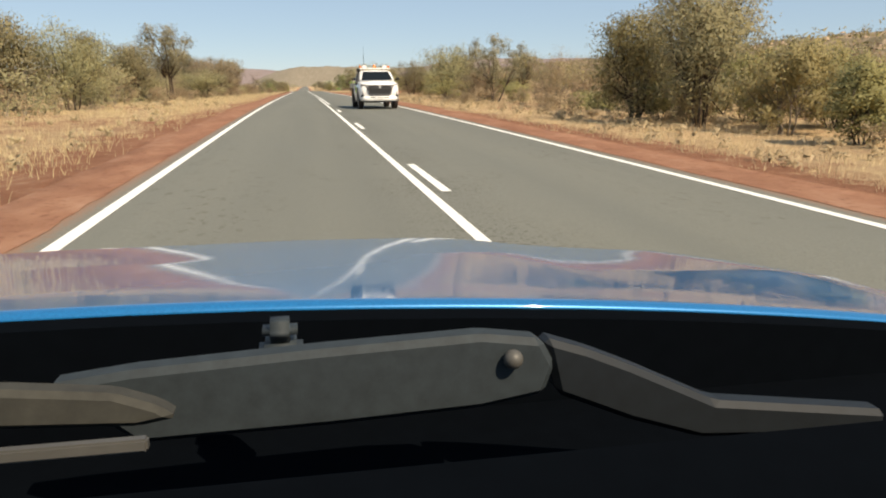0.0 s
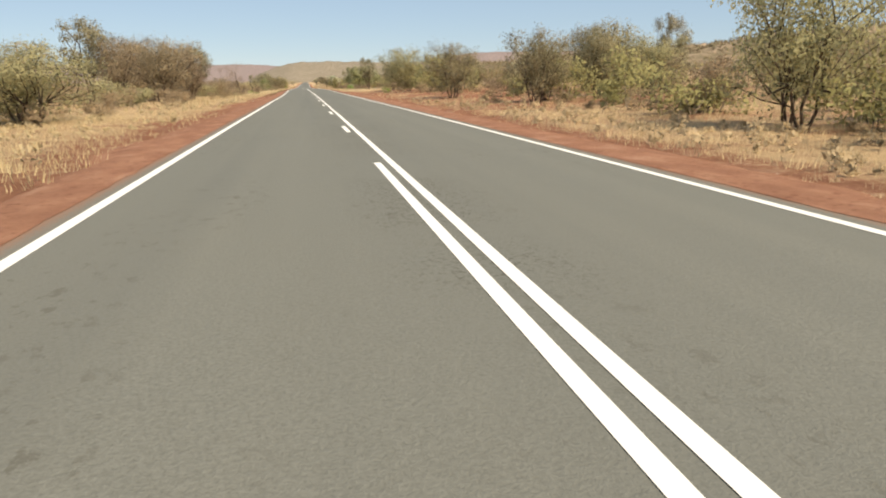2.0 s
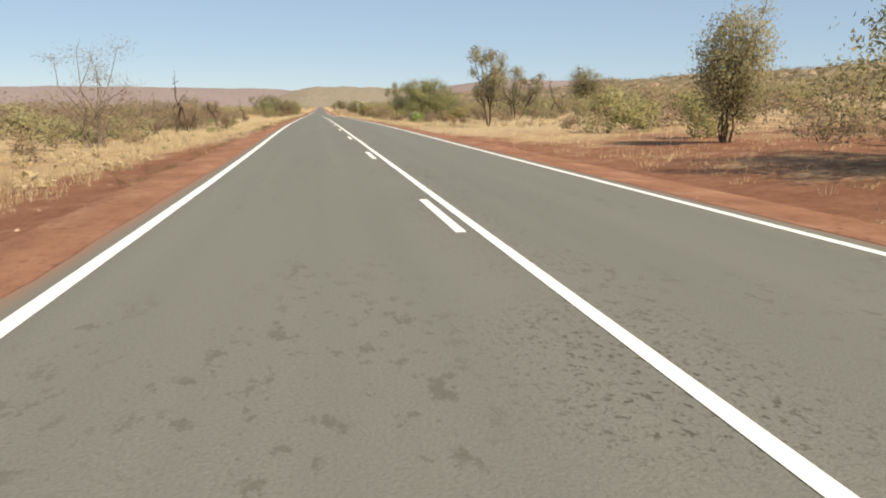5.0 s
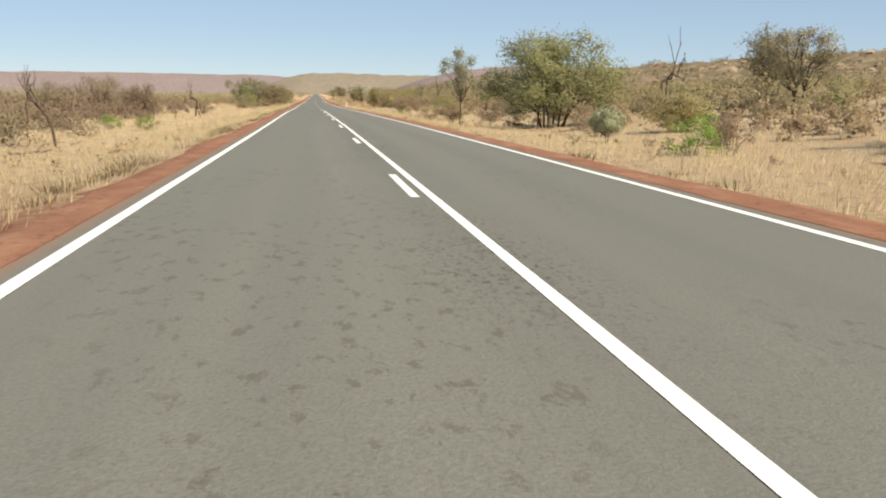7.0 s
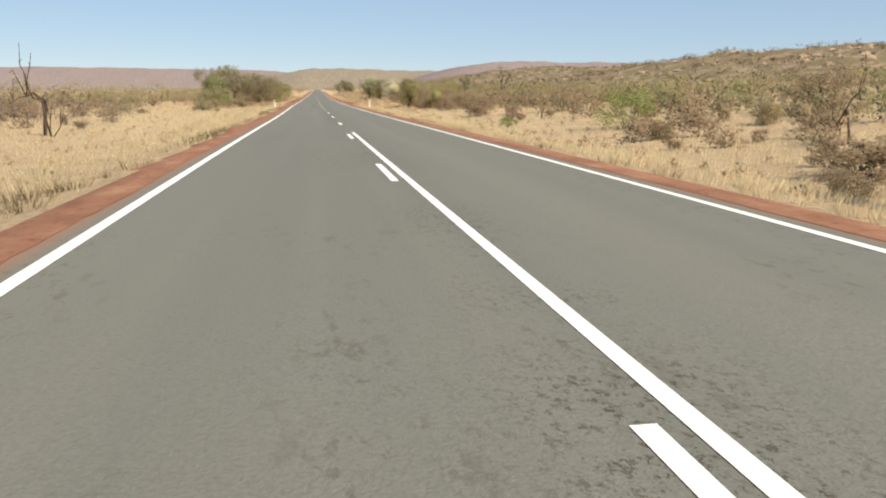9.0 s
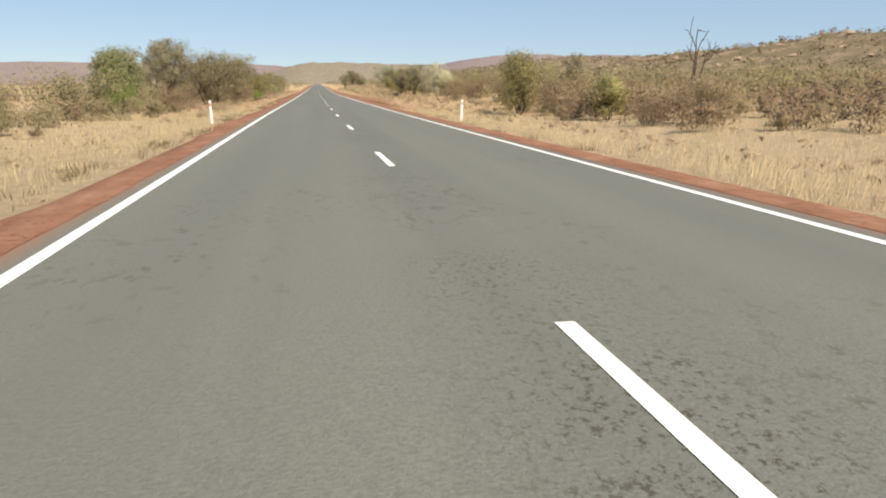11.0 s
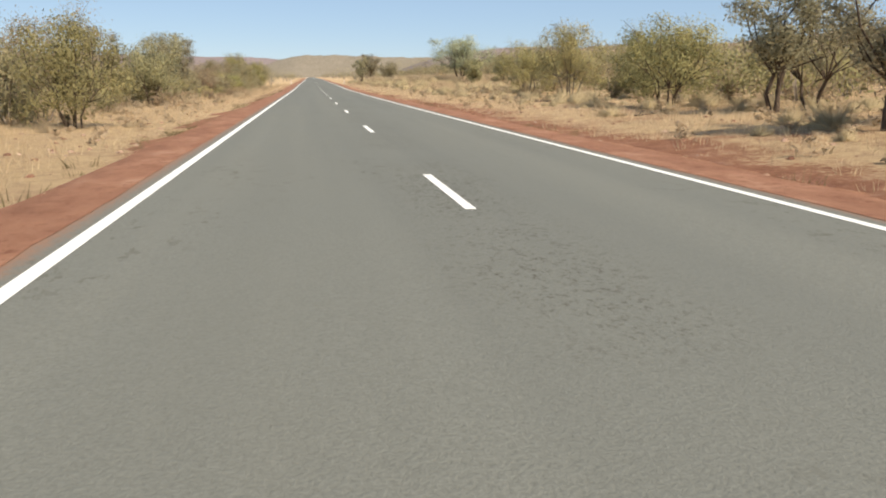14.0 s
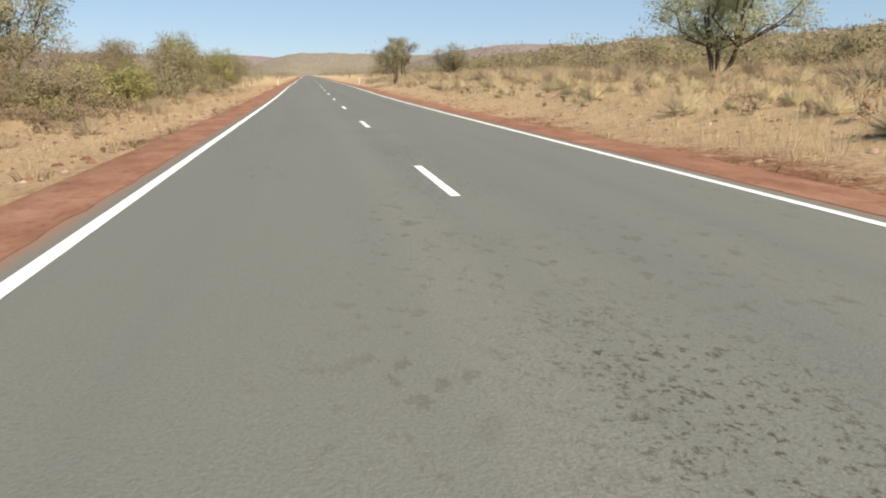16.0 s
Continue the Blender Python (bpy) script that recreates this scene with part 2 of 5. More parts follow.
ASPHALT = asphalt_material()
EARTH = earth_material("red_earth_with_dry_litter", 0.62)
GRAVEL = gravel_material()
LINE_PAINT = paint_material("white_road_paint", (0.80, 0.79, 0.74))
BARK_DARK = bark_material("dark_bark", (0.045, 0.032, 0.024), (0.14, 0.105, 0.08))
BARK_GREY = bark_material("grey_bark", (0.10, 0.08, 0.062), (0.27, 0.225, 0.18))
LEAVES = {
    "mulga": leaf_material("mulga_leaves", (0.255, 0.233, 0.135), (0.438, 0.396, 0.233)),
    "brown_mulga": leaf_material("brown_mulga_leaves", (0.262, 0.212, 0.140), (0.430, 0.352, 0.238)),
    "gum": leaf_material("gum_leaves", (0.226, 0.211, 0.134), (0.412, 0.375, 0.245)),
    "slender": leaf_material("slender_tree_leaves", (0.212, 0.223, 0.132), (0.411, 0.406, 0.251)),
    "shrub": leaf_material("dry_shrub_leaves", (0.273, 0.211, 0.134), (0.464, 0.361, 0.235)),
    "silver": leaf_material("silvery_green_leaves", (0.42, 0.395, 0.27), (0.80, 0.75, 0.56)),
    "pale": leaf_material("pale_green_leaves", (0.283, 0.264, 0.119), (0.566, 0.508, 0.251)),
    "wattle": leaf_material("wattle_leaves", (0.234, 0.214, 0.100), (0.441, 0.396, 0.196)),
    "round": leaf_material("green_leaves", (0.205, 0.213, 0.105), (0.395, 0.400, 0.205)),
    "bush": leaf_material("fresh_green_leaves", (0.145, 0.216, 0.052), (0.331, 0.433, 0.108)),
    "twiggy": leaf_material("reddish_twig_leaves", (0.238, 0.183, 0.134), (0.383, 0.291, 0.211)),
    "corkwood": leaf_material("corkwood_leaves", (0.270, 0.285, 0.185), (0.530, 0.545, 0.365)),
    "clump": leaf_material("grey_straw_clumps", (0.464, 0.366, 0.237), (0.673, 0.538, 0.355)),
    # leaf colour made darker, as mulga leaves look too bright on the ridge
    "saltbush": leaf_material("dark_scrub_leaves", (0.120, 0.099, 0.059), (0.264, 0.210, 0.123)),
}
GRASS_DRY = leaf_material("dry_grass", (0.551, 0.433, 0.263), (0.784, 0.637, 0.409))
GRASS_PALE = leaf_material("bleached_grass", (0.562, 0.464, 0.296), (0.774, 0.643, 0.414))
SPINIFEX = leaf_material("spinifex", (0.47, 0.385, 0.24), (0.70, 0.59, 0.385))



# ---------------------------------------------------------------- shared builders
def mesh_from(name, verts, faces, mats, smooth=False):
    """A mesh from arrays; faces is an (n, 3) or (n, 4) array."""
    me = bpy.data.meshes.new(name)
    v = np.asarray(verts, dtype=np.float32)
    f = np.asarray(faces, dtype=np.int32)
    k = f.shape[1]
    me.vertices.add(len(v))
    me.vertices.foreach_set("co", v.ravel())
    me.loops.add(f.size)
    me.loops.foreach_set("vertex_index", f.ravel())
    me.polygons.add(len(f))
    me.polygons.foreach_set("loop_start", np.arange(0, f.size, k, dtype=np.int32))
    me.polygons.foreach_set("loop_total", np.full(len(f), k, dtype=np.int32))
    if smooth:
        me.polygons.foreach_set("use_smooth", np.ones(len(f), dtype=bool))
    me.update(calc_edges=True)
    me.validate()
    for m in (mats if isinstance(mats, (list, tuple)) else [mats]):
        me.materials.append(m)
    return me


def soft_normals(me, normals):
    """Shade leaves and blades by the rounded mass that they belong to."""
    me.polygons.foreach_set("use_smooth", np.ones(len(me.polygons), dtype=bool))
    nm = normals / np.maximum(1e-6, np.linalg.norm(normals, axis=1))[:, None]
    me.normals_split_custom_set_from_vertices(nm.astype(np.float32))


def faced(v, normals):
    """Turns each loose triangle so that its front looks along its soft normal."""
    t = v.reshape(-1, 3, 3)
    g = np.cross(t[:, 1] - t[:, 0], t[:, 2] - t[:, 0])
    back = (g * normals).sum(1) < 0
    t[back] = t[back][:, ::-1]
    return t.reshape(-1, 3)


def roadward(x, up=0.35):
    """Looking back along the road and in towards it: the side from which the verges are passed."""
    return np.stack([-0.6 * np.sign(x), np.full(len(x), -1.0), np.full(len(x), up)], 1)


def child(name, data, parent, label=""):
    ob = new(name, data)
    ob.parent = parent
    return tagged(ob, label)


def part(name, bm, mat, parent, label="", smooth=False):
    me = bpy.data.meshes.new(name)
    if smooth:
        for f in bm.faces:
            f.smooth = True
    bm.to_mesh(me)
    bm.free()
    me.materials.append(mat)
    return child(name, me, parent, label)


ROAD_Z = (0.000, 0.348, 0.458, 0.458, 0.447, 0.525, 0.431, 0.253, -0.008, -0.166, -0.287, -0.360, -0.379, -0.320, -0.028, 0.114, 0.324, 0.536, 0.769, 1.001, 1.232, 1.372, 1.512, 1.652, 1.792, 1.932, 2.072, 2.212, 2.352, 2.492, 2.632, 2.772, 2.912, 3.052, 3.192, 3.332, 3.472, 3.612, 3.752, 3.892, 4.032)
ROAD_X = (0.000, -0.049, 0.024, 0.117, 0.166, 0.004, -0.010, -0.189, -0.249, -0.390, -0.289, -0.182, -0.000, 0.270, 0.577, 0.905, 1.213, 1.516, 1.808, 2.101, 2.394, 2.684, 2.974, 3.264, 3.554, 3.844, 4.134, 4.424, 4.714, 5.004, 5.294, 5.584, 5.874, 6.164, 6.454, 6.744, 7.034, 7.324, 7.614, 7.904, 8.194)


def along(values, s):
    """A smooth curve through values that stand 40 m apart along the road."""
    v = np.array(values)
    m = np.gradient(v)
    s = np.clip(np.asarray(s, float), 0, 1599.9) / 40
    i = s.astype(int)
    u = s - i
    return (2*u**3 - 3*u**2 + 1)*v[i] + (u**3 - 2*u**2 + u)*m[i] + (3*u**2 - 2*u**3)*v[i+1] + (u**3 - u**2)*m[i+1]


def ground_z(x, y):
    """Height of the natural ground beside the road."""
    x, y = np.asarray(x, float), np.asarray(y, float)
    off = x - along(ROAD_X, y)
    base = along(ROAD_Z, y)
    # beside the road the land stands a little above or below it
    rise_r = np.interp(y + 5, (0, 75, 100, 130, 150, 165, 225, 257, 275, 311, 376, 423, 465, 507, 560, 700), (-0.2, -0.2, 0.05, 0.05, 0.4, 0.45, 0.0, -0.45, -0.7, -0.55, -0.3, 0.45, 0.3, 1.3, 1.1, 0.5))
    rise_l = np.interp(y + 5, (0, 100, 177, 230, 275, 312, 350, 415, 536, 700), (0.0, 0.0, -0.3, -0.8, -1.15, -0.8, -0.5, 0.0, -0.4, -0.3))
    t = np.clip((np.abs(off) - 4.6) / 6.4, 0, 1)
    right = np.where(off > 0, rise_r, rise_l) * t * t * (3 - 2 * t) + np.where(off > 0, np.interp(y + 5, (190, 230, 340, 400), (0.025, 0.07, 0.07, 0.03)), 0.004) * np.clip(np.abs(off) - 12, 0, 60)
    verge = -0.07 - 0.10 * np.clip((np.abs(off) - 4.0) / 1.5, 0, 1)
    far = np.clip((np.abs(off) - 150) / 600, 0, 1)
    rough = 0.06 * np.sin(x * 0.9 + 1.3 * np.sin(y * 0.37)) * np.sin(y * 0.61 + x * 0.2) * np.clip((np.abs(off) - 5.5) / 4, 0, 1)
    under = -0.25 * np.clip((4.0 - np.abs(off)) / 0.3, 0, 1)
    return base * (1 - far) + right + verge + rough + under


# ---------------------------------------------------------------- ground, road, verges
def sheet(name, xs, ys, zfun, mat, smooth=True):
    X, Y = np.meshgrid(xs, ys)
    Z = zfun(X, Y)
    v = np.stack([X.ravel(), Y.ravel(), np.asarray(Z).ravel()], 1)
    nx, ny = len(xs), len(ys)
    i = np.arange(nx * ny).reshape(ny, nx)
    f = np.stack([i[:-1, :-1].ravel(), i[:-1, 1:].ravel(), i[1:, 1:].ravel(), i[1:, :-1].ravel()], 1)
    return mesh_from(name, v, f, mat, smooth)


def spaced(edges):
    out = []
    for a, b, step in edges:
        out.extend(np.arange(a, b, step))
    out.append(edges[-1][1])
    return np.array(out)


EDGE_L, EDGE_R = -3.5, 3.45
gx = spaced([(-4600, -600, 400), (-600, -100, 50), (-100, -30, 5), (-30, -4.3, 0.6), (-4.3, -3.7, 0.3), (-3.7, 4.0, 1.1), (4.0, 4.6, 0.3), (4.6, 34, 0.6), (34, 110, 4), (110, 600, 40), (600, 4600, 400)])
gy = spaced([(-600, 0, 40), (0, 640, 2.0), (640, 900, 10), (900, 4800, 150)])
ground = tagged(new("ground", sheet("ground", gx, gy, ground_z, EARTH)), "red desert earth littered with dry straw-coloured grass", "ground", kind="structure")

ry = spaced([(-60, 760, 4), (760, 1600, 20)])


def strip(name, offs, y0, y1, lift, mat, drop=0.0, wobble=0.0, step=4.0, seed=0):
    """A strip that follows the road between offs[0] and offs[-1] from its middle line."""
    ys = np.arange(y0, y1 + step * 0.5, step) if y1 - y0 > step else np.array([y0, y1])
    ys[-1] = y1
    off = np.array(offs, float)[None, :] + np.zeros((len(ys), 1))
    if wobble:
        rng = np.random.default_rng(int(seed * 10))

        def ragged(a, b):
            coarse = np.interp(ys, np.arange(ys[0] - 9, ys[-1] + 9, 4.3), rng.normal(0, a, int((ys[-1] - ys[0] + 18) / 4.3) + 2)[:len(np.arange(ys[0] - 9, ys[-1] + 9, 4.3))])
            return coarse + rng.normal(0, b, len(ys))

        off[:, -1] += np.sign(offs[-1]) * np.clip(wobble * ragged(0.8, 0.35), -0.12, 0.9)
        off[:, 0] += ragged(0.016, 0.014)
    if drop:
        # the gravel is narrower along the open stretch
        thin = np.interp(ys, (175, 205, 385, 420), (0.0, 0.5, 0.5, 0.0)) * np.sign(offs[-1])
        off -= thin[:, None] * np.linspace(0, 1, len(offs))[None, :]
    X = off + along(ROAD_X, ys)[:, None]
    Z = np.repeat(along(ROAD_Z, ys)[:, None], len(offs), 1) + lift
    if drop:
        Z[:, -1] = np.minimum(Z[:, -1] - drop, ground_z(X[:, -1], ys) - 0.03)
    v = np.stack([X.ravel(), np.repeat(ys, len(offs)), Z.ravel()], 1)
    k = len(offs)
    i = np.arange(len(v)).reshape(-1, k)
    f = np.stack([i[:-1, :-1].ravel(), i[:-1, 1:].ravel(), i[1:, 1:].ravel(), i[1:, :-1].ravel()], 1)
    if offs[0] > offs[-1]:
        f = f[:, ::-1]
    me = mesh_from(name, v, f, mat)
    side = me.attributes.new("off_centre", "FLOAT", "POINT")
    side.data.foreach_set("value", off.ravel().astype(np.float32))
    return me


road = tagged(new("road", strip("road", (-3.98, -3.86, -3.4, -2, 0, 2, 3.4, 3.86, 3.98), -60, 1600, 0.0, ASPHALT)), "grey-brown chip seal asphalt of a two-lane highway", "road", kind="structure")
for name, offs, seed in (("shoulder", (-3.80, -4.25, -4.7, -5.12), 1.0), ("shoulder", (3.76, 4.25, 4.7, 5.12), 2.3)):
    me = strip(name, offs, -60, 900, 0.005, GRAVEL, drop=0.205, wobble=0.75, step=0.5, seed=seed)
    tagged(new(name, me), "red gravel shoulder beside the sealed road", "road shoulder", kind="structure")
child("edge_line", strip("edge_line", (EDGE_L - 0.07, EDGE_L + 0.07), -60, 1500, 0.005, LINE_PAINT), road, "solid white edge line")
child("edge_line", strip("edge_line", (EDGE_R - 0.065, EDGE_R + 0.065), -60, 1500, 0.005, LINE_PAINT), road, "solid white edge line")
PAIR = 0.115
child("barrier_line", strip("barrier_line", (-PAIR - 0.058, -PAIR + 0.058), -60, 75.4, 0.005, LINE_PAINT), road, "solid white centre line")
child("barrier_line", strip("barrier_line", (PAIR - 0.058, PAIR + 0.058), 54.0, 291.4, 0.005, LINE_PAINT), road, "solid white centre line")
for k in range(-3, 5):
    y = -6.97 + 12 * k
    child("dash", strip("dash", (PAIR - 0.06, PAIR + 0.06), y, y + 3.0, 0.005, LINE_PAINT, step=1.5), road)
for k in range(7, 75):
    y = -0.83 + 12 * k
    mid = -PAIR if y < 299 else 0.0
    child("dash", strip("dash", (mid - 0.06, mid + 0.06), y, y + 3.0, 0.005, LINE_PAINT, step=1.5), road)


# ---------------------------------------------------------------- far hills
def hill_material(name, low, high, scrub):
    m, n, l, b = material(name, 0.95, spec=0.05)
    a = noise_node(n, l, 0.012, 6, 0.65)
    c = noise_node(n, l, 0.16, 5, 0.7)
    col = ramp(n, l, a, (0.35, low), (0.65, high))
    l.new(blend(n, l, ramp(n, l, c, (0.38, (0, 0, 0)), (0.52, (0.85, 0.85, 0.85))), col, scrub), b.inputs["Base Color"])
    return m


# far hills: distance haze is put into their pale rock and scrub colours
HILL_FAR_HAZED = hill_material("hazed_far_red_hill", (0.262, 0.205, 0.205), (0.305, 0.24, 0.232), (0.195, 0.164, 0.158))
HILL_TAN_HAZED = hill_material("hazed_far_tan_hill", (0.275, 0.232, 0.187), (0.325, 0.278, 0.225), (0.18, 0.158, 0.118))
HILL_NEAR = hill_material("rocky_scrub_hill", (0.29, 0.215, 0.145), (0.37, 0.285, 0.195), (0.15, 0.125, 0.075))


def ridge(x0, x1, y0, y1, height, mat, seed, nx=90, ny=40, label=""):
    """A low, worn hill with a broken skyline."""
    rng = np.random.default_rng(seed)
    ph = rng.uniform(0, 6.28, 12)
    u, v = np.meshgrid(np.linspace(0, 1, nx), np.linspace(0, 1, ny))
    env = np.clip(np.sin(np.pi * v) * 1.35, 0, 1) * (1 - np.clip(1 - np.minimum(u, 1 - u) * 4, 0, 1) ** 2)
    sky_line = 0.90 + 0.03 * np.sin(u * 6 + ph[0]) + 0.012 * np.sin(u * 17 + ph[1]) + 0.006 * np.sin(u * 47 + ph[2])
    rough = 0.016 * np.sin(u * 60 + 9 * v + ph[3]) * np.sin(v * 23 + ph[4]) + 0.014 * np.sin(u * 131 + ph[5]) * np.sin(v * 61 + ph[6])
    z = height * env * (sky_line + rough) - 1.5
    vs = np.stack([(x0 + (x1 - x0) * u).ravel(), (y0 + (y1 - y0) * v).ravel(), z.ravel()], 1)
    i = np.arange(nx * ny).reshape(ny, nx)
    f = np.stack([i[:-1, :-1].ravel(), i[:-1, 1:].ravel(), i[1:, 1:].ravel(), i[1:, :-1].ravel()], 1)
    return tagged(new("hill", mesh_from("hill", vs, f, mat, True)), label, "hill", kind="structure")


ridge(-260, 900, 3300, 4400, 106, HILL_TAN_HAZED, 3, label="low red hill far off beyond the end of the road")
ridge(-2600, 420, 3500, 4600, 106, HILL_FAR_HAZED, 5, label="long flat-topped red hill far off")
ridge(260, 2200, 2600, 3600, 122, HILL_FAR_HAZED, 8, label="far red hills dotted with scrub")


def side_ridge():
    """The long rocky rise that runs beside the road."""
    xs = spaced([(55, 230, 3.5), (230, 700, 30)])
    ys = spaced([(-300, 900, 4.5), (900, 2600, 40)])

    def z(x, y):
        t = np.clip((x - 62 - 10 * np.sin(y * 0.021) - 5 * np.sin(y * 0.067 + 1)) / 125, 0, 1)
        s = t * t * (3 - 2 * t)
        step = 0.06 * np.clip(np.sin(t * 26 + 2.2 * np.sin(y * 0.03)), 0, 1) * np.clip(t * 3, 0, 1)
        knob = 0.05 * np.sin(x * 0.11 + np.sin(y * 0.05) * 2) * np.sin(y * 0.083 + x * 0.03) + 0.025 * np.sin(x * 0.47 + y * 0.21) * np.sin(y * 0.39)
        crest = np.interp(y, (0, 240, 450, 520, 600, 700, 800, 1000), (0.80, 0.80, 0.84, 0.82, 0.80, 0.84, 0.92, 1.05)) + 0.03 * np.sin(y * 0.037 + 2)
        end = np.clip((2500 - y) / 1500, 0, 1)
        return 20.5 * crest * end * (s * 0.96 + step * s + knob * np.clip(t * 4, 0, 1)) - 0.8 * (1 - np.clip(t * 8, 0, 1)) + ground_z(x, y) * (1 - s) * 0.9

    return tagged(new("hill", sheet("hill", xs, ys, z, HILL_NEAR)), "rocky tan ridge dotted with dark scrub", "hill", kind="structure"), z


side_hill, side_hill_z = side_ridge()


# ---------------------------------------------------------------- trees and shrubs
# kind: stems, lobes of foliage, lobe size, height where the crown begins, crown shape, leaves, leaf length, leaf width, bark, label
KINDS = {
    "mulga": (6, 34, 0.182, 0.09, "vase", 11500, 0.135, 0.050, "dark", "grey-green mulga tree with several dark stems"),
    "brown_mulga": (5, 34, 0.185, 0.12, "vase", 11500, 0.130, 0.048, "dark", "dry brownish mulga tree with several dark stems"),
    "gum": (3, 18, 0.155, 0.30, "vase", 6600, 0.140, 0.050, "dark", "open-crowned gum tree with forked limbs and leaf clumps"),
    "slender": (1, 14, 0.135, 0.36, "oval", 3800, 0.140, 0.050, "dark", "slender grey-green tree on one thin dark trunk"),
    "shrub": (9, 28, 0.185, 0.05, "fan", 9000, 0.105, 0.034, "grey", "dry brownish desert shrub with thin stems"),
    "pale": (6, 36, 0.178, 0.10, "dome", 12500, 0.130, 0.052, "grey", "rounded pale yellowish-green tree with dense foliage"),
    "silver": (7, 38, 0.165, 0.10, "dome", 17000, 0.120, 0.055, "grey", "rounded silvery pale green tree in light flower"),
    "wattle": (6, 38, 0.182, 0.08, "dome", 13000, 0.130, 0.050, "dark", "rounded olive-yellow wattle with dense foliage"),
    "round": (9, 60, 0.155, 0.12, "dome", 27000, 0.135, 0.046, "dark", "broad rounded green tree with many stems"),
    "bush": (9, 16, 0.2, 0.02, "dome", 4200, 0.100, 0.032, "grey", "small fresh green bush on the verge"),
    "twiggy": (11, 18, 0.17, 0.10, "fan", 3000, 0.100, 0.018, "grey", "almost leafless reddish twiggy shrub"),
    "dead": (1, 0, 0, 0.30, "fan", 0, 0.074, 0.015, "dark", "dead tree with bare dark crooked branches"),
    "corkwood": (3, 30, 0.15, 0.26, "vase", 17000, 0.125, 0.036, "dark", "sprawling grey-green tree with dark forked limbs"),
}
NOUN = {"shrub": "shrub", "bush": "bush", "twiggy": "shrub", "dead": "dead_tree"}


def limbs(rng, stems, spread, levels, bare, crook=0.16, thin=0.62):
    """Tapered limbs of a tree 1 high and about 1 wide: rows of start, end, radii; and the tips."""
    segs, tips = [], []

    def grow(p, d, length, r, level):
        q = p
        n = 3 if level == 0 else 2
        for k in range(n):
            d = (d + Vector(rng.normal(0, crook, 3)) + Vector((0, 0, 0.06))).normalized()
            nxt = q + d * (length / n)
            segs.append((q, nxt, r * (1 - 0.25 * k / n), r * (1 - 0.25 * (k + 1) / n)))
            q = nxt
        r *= 0.75
        if level >= levels:
            tips.append(q)
            return
        for _ in range(2 + int(rng.random() < 0.55)):
            side = Vector(rng.normal(0, 1, 3))
            side = (side - d * side.dot(d)).normalized()
            nd = (d + side * (0.45 + 0.5 * rng.random()) * (0.6 + spread)).normalized()
            if nd.z < -0.1:
                nd.z = 0.05
            grow(q, nd, length * (0.62 + 0.25 * rng.random()), r * thin, level + 1)
        if level > 0:
            tips.append(q)

    for s in range(stems):
        a = 6.283 * (s + rng.random() * 0.7) / stems
        lean = spread * (0.25 + 0.75 * rng.random()) if stems > 1 else 0.12
        d = Vector((math.cos(a) * lean, math.sin(a) * lean, 1)).normalized()
        start = Vector((math.cos(a), math.sin(a), 0)) * 0.006 * stems ** 0.5
        grow(start, d, max(bare, 0.14) * (0.9 + 0.3 * rng.random()), 0.030 / max(1, stems) ** 0.55, 0)
    return segs, tips


def tube_mesh(name, segs, scale, mat):
    vs, fs = [], []
    for a, b, ra, rb in segs:
        sides = 6 if ra > 0.018 else 4 if ra > 0.009 else 3
        d = (b - a)
        if d.length < 1e-6:
            continue
        d.normalize()
        u = d.orthogonal().normalized()
        w = d.cross(u)
        base = len(vs)
        for p, r in ((a, ra), (b + d * rb * 0.3, rb)):
            for k in range(sides):
                t = 6.2832 * k / sides
                c = p + (u * math.cos(t) + w * math.sin(t)) * r
                vs.append((c.x * scale[0], c.y * scale[0], c.z * scale[1]))
        for k in range(sides):
            k2 = (k + 1) % sides
            fs.append((base + k, base + k2, base + sides + k2, base + sides + k))
    return mesh_from(name, vs, fs, mat, True)


def crown_reach(shape, v):
    """Half-width of the crown, 0 to 1, at the share v of its height."""
    middle, span = {"vase": (0.62, 0.78), "fan": (0.68, 0.85), "oval": (0.5, 0.56), "dome": (0.40, 0.70)}[shape]
    return max(0.06, 1 - ((v - middle) / span) ** 2) ** 0.5


def foliage_lobes(rng, n, size, low, shape, aspect):
    """Centres and radii of the rounded masses of leaves that make up a crown 1 high."""
    cent, rad = [], []
    for k in range(n):
        v = (k + rng.random()) / n
        a = 2.39996 * k + rng.normal(0, 0.5)
        r = size * rng.uniform(0.62, 1.25)
        out = max(0.0, crown_reach(shape, v) * 0.5 * aspect - r * 0.5) * (rng.uniform(0.72, 1.0) if k % 4 else 0.6 * rng.random())
        z = low + r * 0.45 + (1 - low - r * 1.1) * v
        cent.append((math.cos(a) * out, math.sin(a) * out, z + rng.normal(0, 0.02)))
        rad.append(r)
    if n >= 28:
        # the shaded middle of a full crown
        for k in range(6):
            a, r = 1.05 * k + rng.random(), rng.uniform(0.20, 0.27)
            out = (0.17 if k % 2 else 0.08) * aspect
            cent.append((math.cos(a) * out, math.sin(a) * out, low + (1 - low) * rng.uniform(0.34, 0.68)))
            rad.append(r)
    return np.array(cent), np.array(rad)


